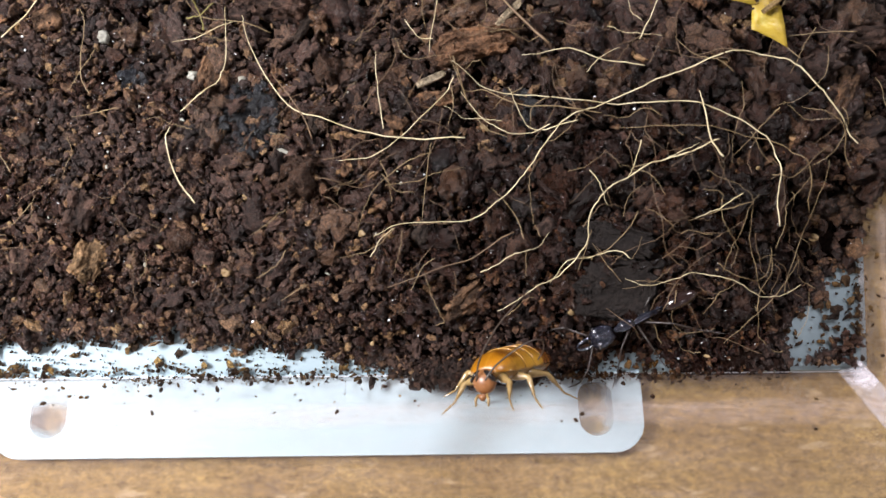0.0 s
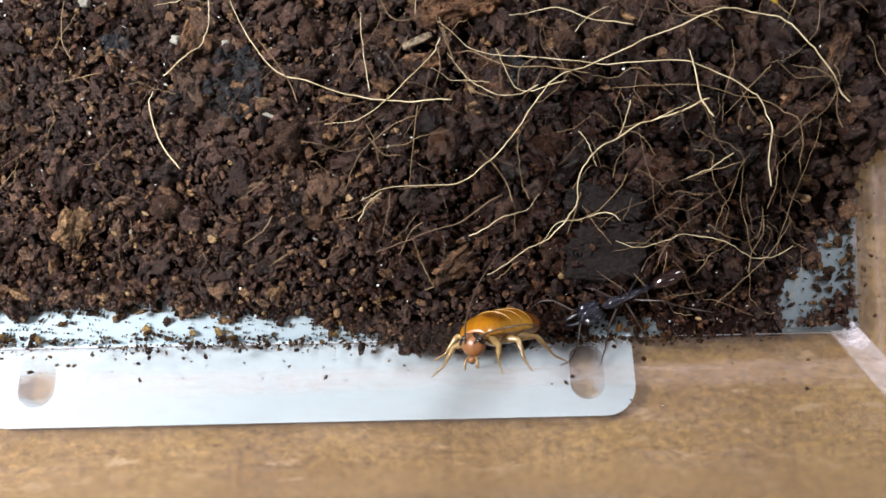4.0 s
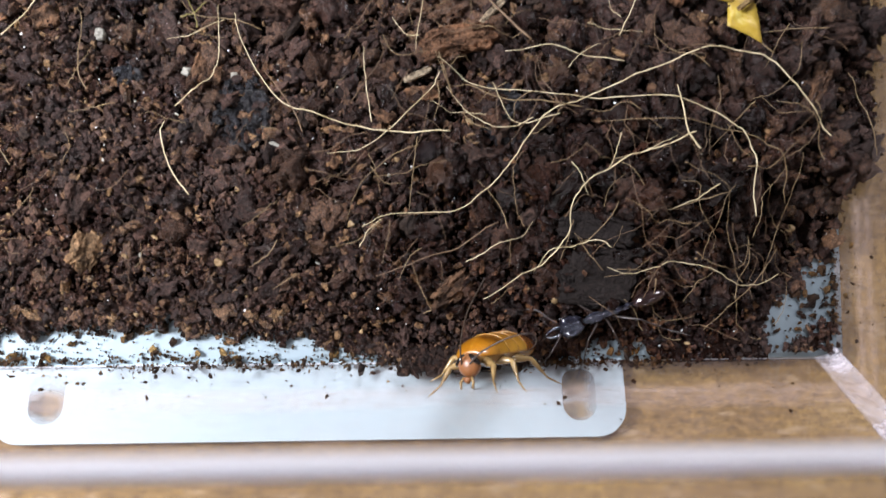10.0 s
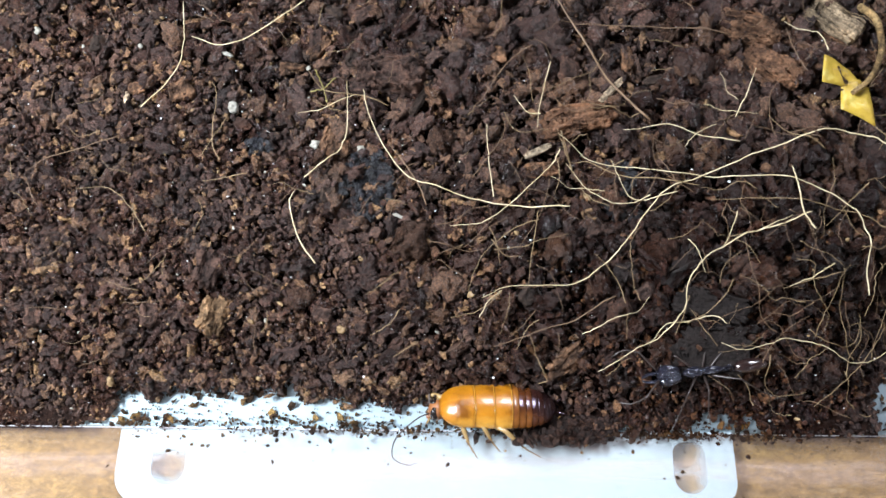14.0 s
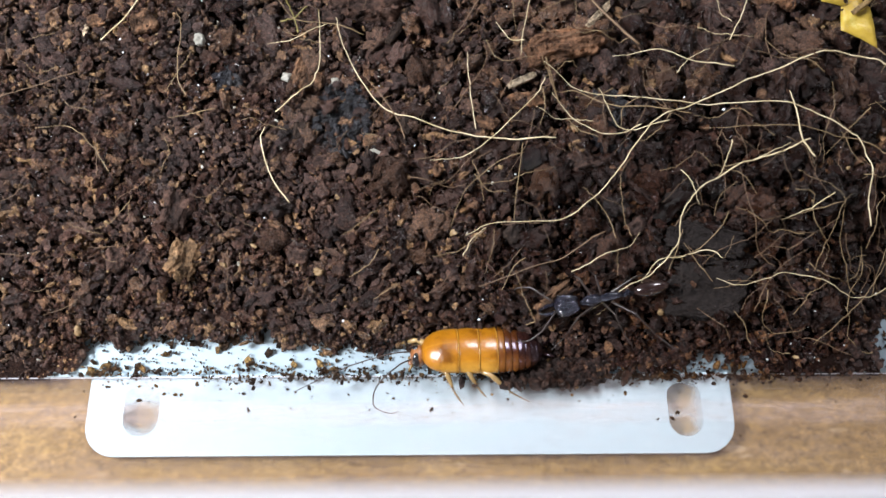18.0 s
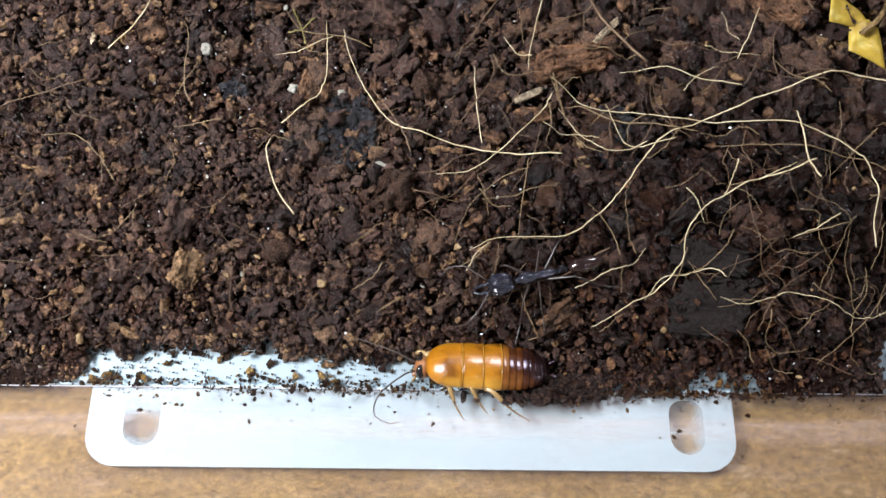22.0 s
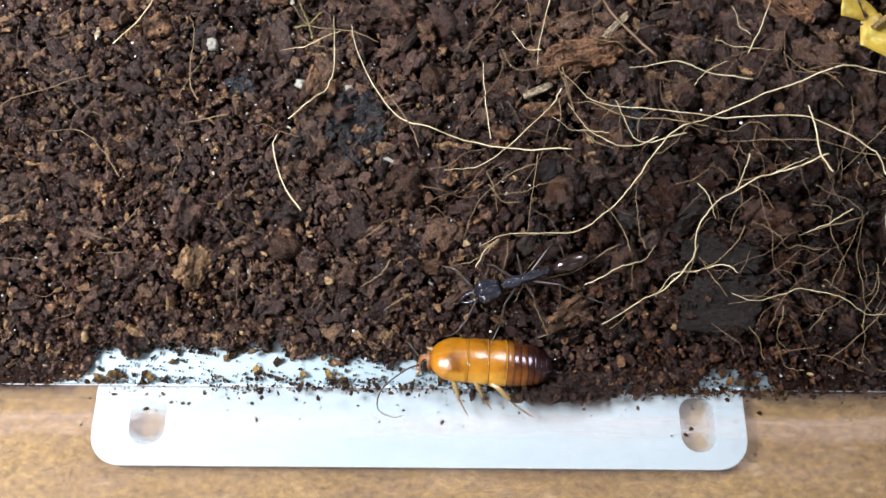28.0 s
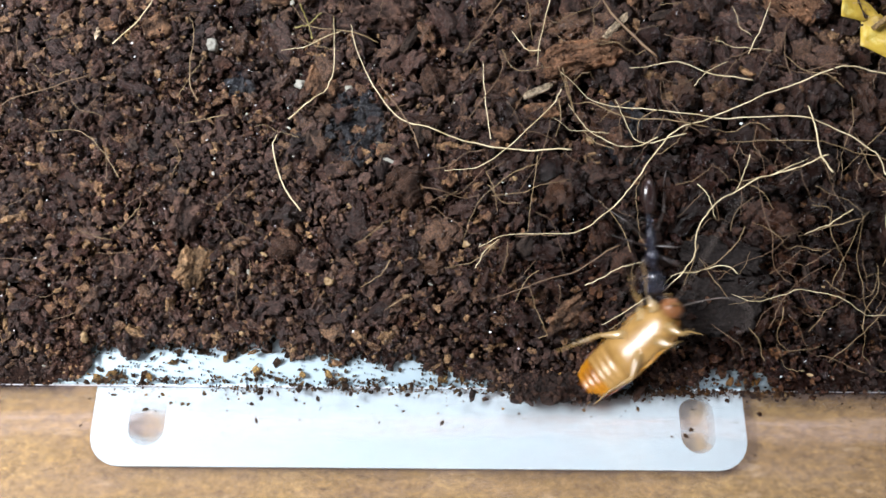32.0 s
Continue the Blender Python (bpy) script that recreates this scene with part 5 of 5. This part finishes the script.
    v, f = ellipsoid((0.670, 0, 0.01), (0.100, 0.130, 0.130))
    for q in v:
        q[1] *= 1 + 0.06 * (q[2] - 0.02) / 0.16
    head = put("head", v, f, M_HEADR, ob, "small chestnut head tucked under the shield")
    for s in (1, -1):
        v, f = ellipsoid((0.700, 0.085 * s, 0.075), (0.050, 0.066, 0.044), 2)
        for q in v:
            q[2] -= 0.75 * (abs(q[1]) - 0.08)
        put("eye", v, f, M_EYE, head)
        pts = [(0.74, 0.045 * s, -0.11), (0.77, 0.075 * s, -0.16), (0.78, 0.07 * s, -0.23)]
        v, f = tube(pts, [0.014, 0.017, 0.010], 6)
        put("palp", v, f, M_LEG, head)
    v, f = tube([(0.74, 0, -0.12), (0.75, 0, -0.15), (0.74, 0, -0.175)], [0.05, 0.04, 0.02], 8)
    put("upper_lip", v, f, M_HEADR, head)
    legs = []
    plan = ((0.50, 0.10, 0.28, 0.30), (0.30, 0.12, 0.10, 0.41), (0.08, 0.12, -0.38, 0.46))
    for s in (1, -1):
        for k, (x, y, dx, reach) in enumerate(plan):
            root_at = np.array((x, y * s, 0.04))
            knee = root_at + (dx * 0.45, s * reach * 0.55, 0.07 if k else 0.03)
            ankle = root_at + (dx * 1.0, s * reach * 0.95, -0.10)
            toe = ankle + np.array((dx * 0.45, s * 0.13, -0.05))
            legs.append(joint("leg", root_at, leg_mesh([root_at, knee, ankle, toe], (0.052, 0.027, 0.0085, 0.006), 9, k), M_LEG, ob))
    feelers = []
    for s in (1, -1):
        at = np.array((0.755, 0.05 * s, 0.03))
        pts = spline([at, at + (0.25, 0.10 * s, 0.10), at + (0.75, 0.28 * s, 0.14), at + (1.35, 0.44 * s, 0.10)] if s < 0 else
                     [at, at + (0.16, 0.10, 0.03), at + (0.40, 0.34, 0.02), at + (0.44, 0.58, 0.02), at + (0.28, 0.68, 0.02), at + (0.16, 0.66, 0.02)], 9)
        feelers.append(joint("antenna", at, tube(pts, np.linspace(0.011, 0.005, len(pts)), 6), M_FEELER, ob))
        tail = np.array((-0.78, 0.07 * s, 0.12))
        v, f = tube([tail, tail + (-0.06, 0.03 * s, 0.01), tail + (-0.11, 0.05 * s, 0.02)], [0.02, 0.018, 0.005], 6)
        put("cercus", v, f, M_DEEP, ob)
    return ob, legs, feelers


def ant():
    """A long-jawed black ant, head towards +x, its feet at about z = -0.22."""
    ob = new("ant")
    tagged(ob, "glossy black trap-jaw ant with long jaws", "ant")
    v, f = ellipsoid((0.450, 0, 0.0), (0.155, 0.128, 0.088), 4, 0.85)
    for q in v:
        q[1] *= 1.0 + 0.22 * (q[0] - 0.455) / 0.175
        q[2] += 0.016 * math.cos(q[1] * 52) * max(0.0, q[2]) / 0.085
        if abs(q[1]) < 0.05 and q[0] < 0.33:
            q[0] += 0.03
    head = put("head", v, f, M_ANT, ob)
    for s in (1, -1):
        v, f = ellipsoid((0.53, 0.117 * s, 0.03), (0.028, 0.022, 0.028), 2)
        put("eye", v, f, M_EYE, head)
        pts = spline([(0.60, 0.045 * s, -0.01), (0.67, 0.050 * s, -0.02), (0.74, 0.034 * s, -0.03), (0.78, 0.010 * s, -0.035)], 5)
        v, f = tube(pts, np.linspace(0.026, 0.010, len(pts)), 7)
        put("mandible", v, f, M_ANT, head)
    def bead(name, parts, label=""):
        av, af = [], []
        for c, r in parts:
            v, f = ellipsoid(c, r, 3)
            af += [tuple(i + len(av) for i in g) for g in f]
            av += list(v)
        put(name, av, af, M_ANT, ob, label)
    bead("neck", [((0.265, 0, 0.0), (0.05, 0.035, 0.035))])
    bead("pronotum", [((0.165, 0, 0.01), (0.115, 0.066, 0.068))])
    bead("propodeum", [((-0.03, 0, 0.0), (0.155, 0.048, 0.060))])
    bead("petiole", [((-0.235, 0, 0.02), (0.035, 0.036, 0.085)), ((-0.19, 0, -0.03), (0.05, 0.03, 0.03)), ((-0.29, 0, -0.03), (0.05, 0.03, 0.03))], "narrow waist with an upright spine")
    v, f = ellipsoid((-0.50, 0, 0.0), (0.205, 0.088, 0.088), 4)
    for q in v:
        t = (q[0] + 0.50) / 0.205
        q[1] *= 1 - 0.25 * max(0, -t) ** 2
        k = (t * 3.1) % 1
        q[1:] *= 1 - (0.03 if k < 0.12 else 0)
    put("gaster", v, f, M_GASTER, ob, "polished tapering rear body")
    legs = []
    plan = ((0.15, 0.38, 0.36), (0.05, -0.06, 0.40), (-0.04, -0.60, 0.34))
    for s in (1, -1):
        for k, (x, dx, reach) in enumerate(plan):
            at = np.array((x, 0.05 * s, -0.04))
            knee = at + (dx * 0.45, s * reach * 0.5, 0.12)
            ankle = at + (dx * 0.85, s * reach * 0.95, -0.14)
            toe = ankle + np.array((dx * 0.4, s * 0.16, -0.05))
            legs.append(joint("leg", at, leg_mesh([at, knee, ankle, toe], (0.013, 0.009, 0.0065, 0.0045), 0, k), M_ANTLEG, ob))
    feelers = []
    for s in (1, -1):
        at = np.array((0.60, 0.06 * s, 0.05))
        elbow = at + (0.16, 0.24 * s, 0.08)
        tip = elbow + np.array((0.30, 0.06 * s, -0.14))
        pts = np.concatenate([np.linspace(at, elbow, 6), spline([elbow, (elbow + tip) / 2 + (0, 0.05 * s, 0.02), tip], 5)[1:]])
        feelers.append(joint("antenna", at, tube(pts, np.linspace(0.012, 0.008, len(pts)), 6), M_ANTLEG, ob))
    return ob, legs, feelers


def aimed(x, y, z, fx, fy, fz, ux=0, uy=0, uz=1):
    """A pose at x, y, z (centimetres) whose +x looks along f and whose +z is near u."""
    f = Vector((fx, fy, fz)).normalized()
    s = Vector((ux, uy, uz)).cross(f).normalized()
    u = f.cross(s)
    m = Matrix((f, s, u)).transposed().to_4x4()
    return Matrix.Translation((S * x, S * y, S * z)) @ m


roach_ob, roach_legs, roach_feelers = roach()
ant_ob, ant_legs, ant_feelers = ant()

ANT_ROWS = [
    (0, 3.59, 0.42, 0.78, -0.88, -0.34, -0.34),
    (2, 3.49, 0.39, 0.75, -0.89, -0.31, -0.32),
    (3.5, 3.59, 0.27, 0.64, -0.90, -0.31, -0.31),
    (6, 3.48, 0.40, 0.76, -0.90, -0.31, -0.32),
    (9, 3.45, 0.40, 0.75, -0.88, -0.33, -0.33),
    (10.2, 3.46, 0.36, 0.72, -0.93, -0.26, -0.27),
    (11, 3.66, 0.43, 0.79, -0.91, -0.30, -0.30),
    (11.6, 3.62, 0.43, 0.79, -0.96, -0.20, -0.21),
    (12, 3.56, 0.48, 0.84, -0.98, -0.15, -0.16),
    (13, 3.37, 0.50, 0.86, -0.98, -0.13, -0.13),
    (14, 3.27, 0.52, 0.88, -0.99, -0.11, -0.11),
    (14.5, 2.98, 0.54, 0.90, -1.00, -0.02, -0.03),
    (16.5, 2.43, 0.59, 0.94, -1.00, -0.04, -0.05),
    (17, 2.31, 0.60, 0.95, -1.00, -0.05, -0.06),
    (17.5, 2.24, 0.62, 0.97, -0.99, -0.11, -0.11),
    (18, 2.18, 0.62, 0.96, -0.98, -0.16, -0.15),
    (18.5, 2.13, 0.70, 1.03, -0.98, -0.13, -0.12),
    (19, 2.05, 0.82, 1.12, -1.00, -0.07, -0.07),
    (19.5, 1.97, 0.90, 1.18, -1.00, -0.04, -0.04),
    (20, 1.70, 0.98, 1.23, -0.99, -0.09, -0.08),
    (20.5, 1.59, 0.97, 1.22, -0.96, -0.23, -0.17),
    (21, 1.55, 0.96, 1.22, -0.96, -0.22, -0.16),
    (22, 1.39, 0.98, 1.23, -0.97, -0.21, -0.15),
    (23, 1.28, 0.97, 1.22, -0.94, -0.28, -0.20),
    (25, 1.20, 0.97, 1.22, -0.94, -0.28, -0.20),
    (27.5, 1.14, 0.94, 1.20, -0.94, -0.28, -0.20),
    (29.5, 1.12, 0.88, 1.16, -0.92, -0.32, -0.24),
    (30.4, 1.08, 0.87, 1.15, -0.88, -0.38, -0.28),
    (30.8, 0.95, 0.85, 1.13, -0.86, -0.41, -0.30),
    (31, 0.92, 0.88, 1.15, -0.82, -0.46, -0.33),
    (31.3, 1.21, 1.07, 1.27, -0.73, -0.57, -0.37),
    (31.7, 1.56, 1.21, 1.35, -0.58, -0.70, -0.41),
    (32, 2.48, 1.29, 1.38, 0.09, -0.87, -0.48),
]
ROACH_ROWS = [
    (0, 2.10, -0.26, 0.92, -0.50, -0.30, 0.80, -0.10, 1, 0.32),
    (5.5, 2.10, -0.26, 0.92, -0.50, -0.30, 0.80, -0.10, 1, 0.32),
    (10.6, 2.10, -0.26, 0.92, -0.50, -0.30, 0.80, -0.10, 1, 0.32),
    (10.8, 1.90, -0.15, 0.65, -0.75, 0.25, 0.55, 0.2, 1, 0.3),
    (11.0, 1.43, 0.06, 0.55, -0.86, 0.37, 0.34, 0.25, 0.95, 0.32),
    (11.2, 1.22, 0.18, 0.52, -0.84, 0.46, 0.30, 0.25, 0.8, 0.5),
    (11.4, 1.20, 0.20, 0.45, -0.89, 0.40, 0.18, 0.15, 0.5, 0.8),
    (11.6, 0.92, 0.22, 0.38, -0.97, 0.19, 0.10, 0, 0.2, 1),
    (12, 0.76, 0.28, 0.35, -0.98, 0.10, 0.06, 0, 0.2, 1),
    (13, 0.75, 0.16, 0.35, -1, 0, 0.06, 0, 0.22, 1),
    (17, 0.72, 0.14, 0.35, -1, -0.04, 0.06, 0, 0.22, 1),
    (23, 0.75, 0.12, 0.35, -1, 0.03, 0.06, 0, 0.22, 1),
    (27.5, 0.72, 0.14, 0.35, -1, 0.04, 0.06, 0, 0.22, 1),
    (28, 0.70, 0.15, 0.35, -1, 0.04, 0.06, 0, 0.22, 1),
    (30.4, 0.72, 0.16, 0.35, -1, 0.08, 0.06, 0, 0.22, 1),
    (31, 0.75, 0.14, 0.38, -0.97, 0.24, 0.06, 0, 0.15, 1),
    (31.2, 1.15, 0.05, 0.92, -0.52, 0.20, 0.83, 0.3, -0.2, 0.9),
    (31.4, 1.24, 0.08, 0.96, -0.40, 0.24, 0.88, 0.45, -0.2, 0.8),
    (31.6, 1.30, 0.11, 0.98, -0.33, 0.28, 0.90, 0.6, -0.2, 0.7),
    (31.7, 1.33, 0.12, 0.98, -0.36, 0.25, 0.89, 0.75, -0.2, 0.5),
    (31.8, 1.48, 0.11, 1.08, -0.17, 0.28, 0.94, 0.9, -0.1, 0.1),
    (31.9, 1.79, 0.10, 1.10, 0.20, 0.35, 0.90, 0.85, 0.0, -0.4),
    (32, 2.25, 0.26, 0.80, 0.64, 0.48, 0.55, 0.5, 0.1, -0.8),
]


def motions():
    walk(roach_ob, [(t, aimed(*q)) for t, *q in ROACH_ROWS])
    walk(ant_ob, [(t, aimed(*q)) for t, *q in ANT_ROWS])
    stride = [i * 0.25 for i in range(129)]
    for k, leg in enumerate(ant_legs):
        rows, home = [], leg.location.copy()
        for t in stride:
            pace = 1.0 if 10.2 < t < 22.2 or t > 30.2 else 0.12
            a = 16 * pace * math.sin(2 * math.pi * t * 1.1 + math.pi * (k % 2) + (math.pi if k > 2 else 0))
            rows.append((t, Matrix.Translation(home) @ pose(0, 0, 0, 0, 0, a)))
        walk(leg, rows)
    for k, feeler in enumerate(ant_feelers):
        home = feeler.location.copy()
        walk(feeler, [(t, Matrix.Translation(home) @ pose(0, 0, 0, 0, 9 * math.sin(t * 2.1 + k), 12 * math.sin(t * 1.7 + 2 * k))) for t in [i * 0.5 for i in range(65)]])
    for k, leg in enumerate(roach_legs):
        home, side = leg.location.copy(), 1 if k < 3 else -1
        tuck = (78, 62, 12, 30, -40, -12)[k]  # the legs on the wall's side fold under the body
        drop = 4 if k == 4 else 26
        rows = [(0.0, 0, 0), (10.5, 0, 0), (10.8, 0, 20), (11.1, 0, -22), (11.4, 0.4, 15), (11.8, 1, 0), (30.6, 1, 0), (30.9, 0.6, 14), (31.2, 0, -24), (31.5, 0, 22), (31.8, 0, -20), (32.0, 0, 18)]
        walk(leg, [(t, Matrix.Translation(home) @ pose(0, 0, 0, -drop * side * (1 - u), 0, u * tuck + a * (-1) ** k)) for t, u, a in rows])
    for k, feeler in enumerate(roach_feelers):
        home = feeler.location.copy()
        rows = FEELER_ROWS[k]
        walk(feeler, [(t, Matrix.Translation(home) @ pose(0, 0, 0, 0, b, a)) for t, a, b in rows])


FEELER_ROWS = (
    [(0, 65, -50), (3, 55, -45), (4.4, 0, 0), (5.8, -50, 37), (6.6, -45, 35), (7.6, 5, -10), (9, 60, -45), (10.5, 25, -20), (11.2, 0, 0), (13, 0, 0), (30.8, 0, 0), (31.3, 30, 0), (32, -10, 0)],
    [(0, 80, -35), (3, 72, -40), (6, 82, -30), (9, 76, -36), (10.5, 45, -30), (11.2, 0, 0), (13, 0, 0), (13.5, -35, 0), (14, -68, 0), (14.5, -66, 0), (16.5, 0, 0), (17, 10, 0), (18, 40, 0), (19, 26, 0), (20, 14, 0), (21, 4, 0), (23, 6, 0), (24, 25, 0), (25, 25, 0), (26.2, 0, 0), (27.5, -20, 0), (28, -20, 0), (29, -12, 0), (30, -42, 0), (30.8, -45, 0), (31.4, -20, 0), (32, 0, 0)],
)
motions()
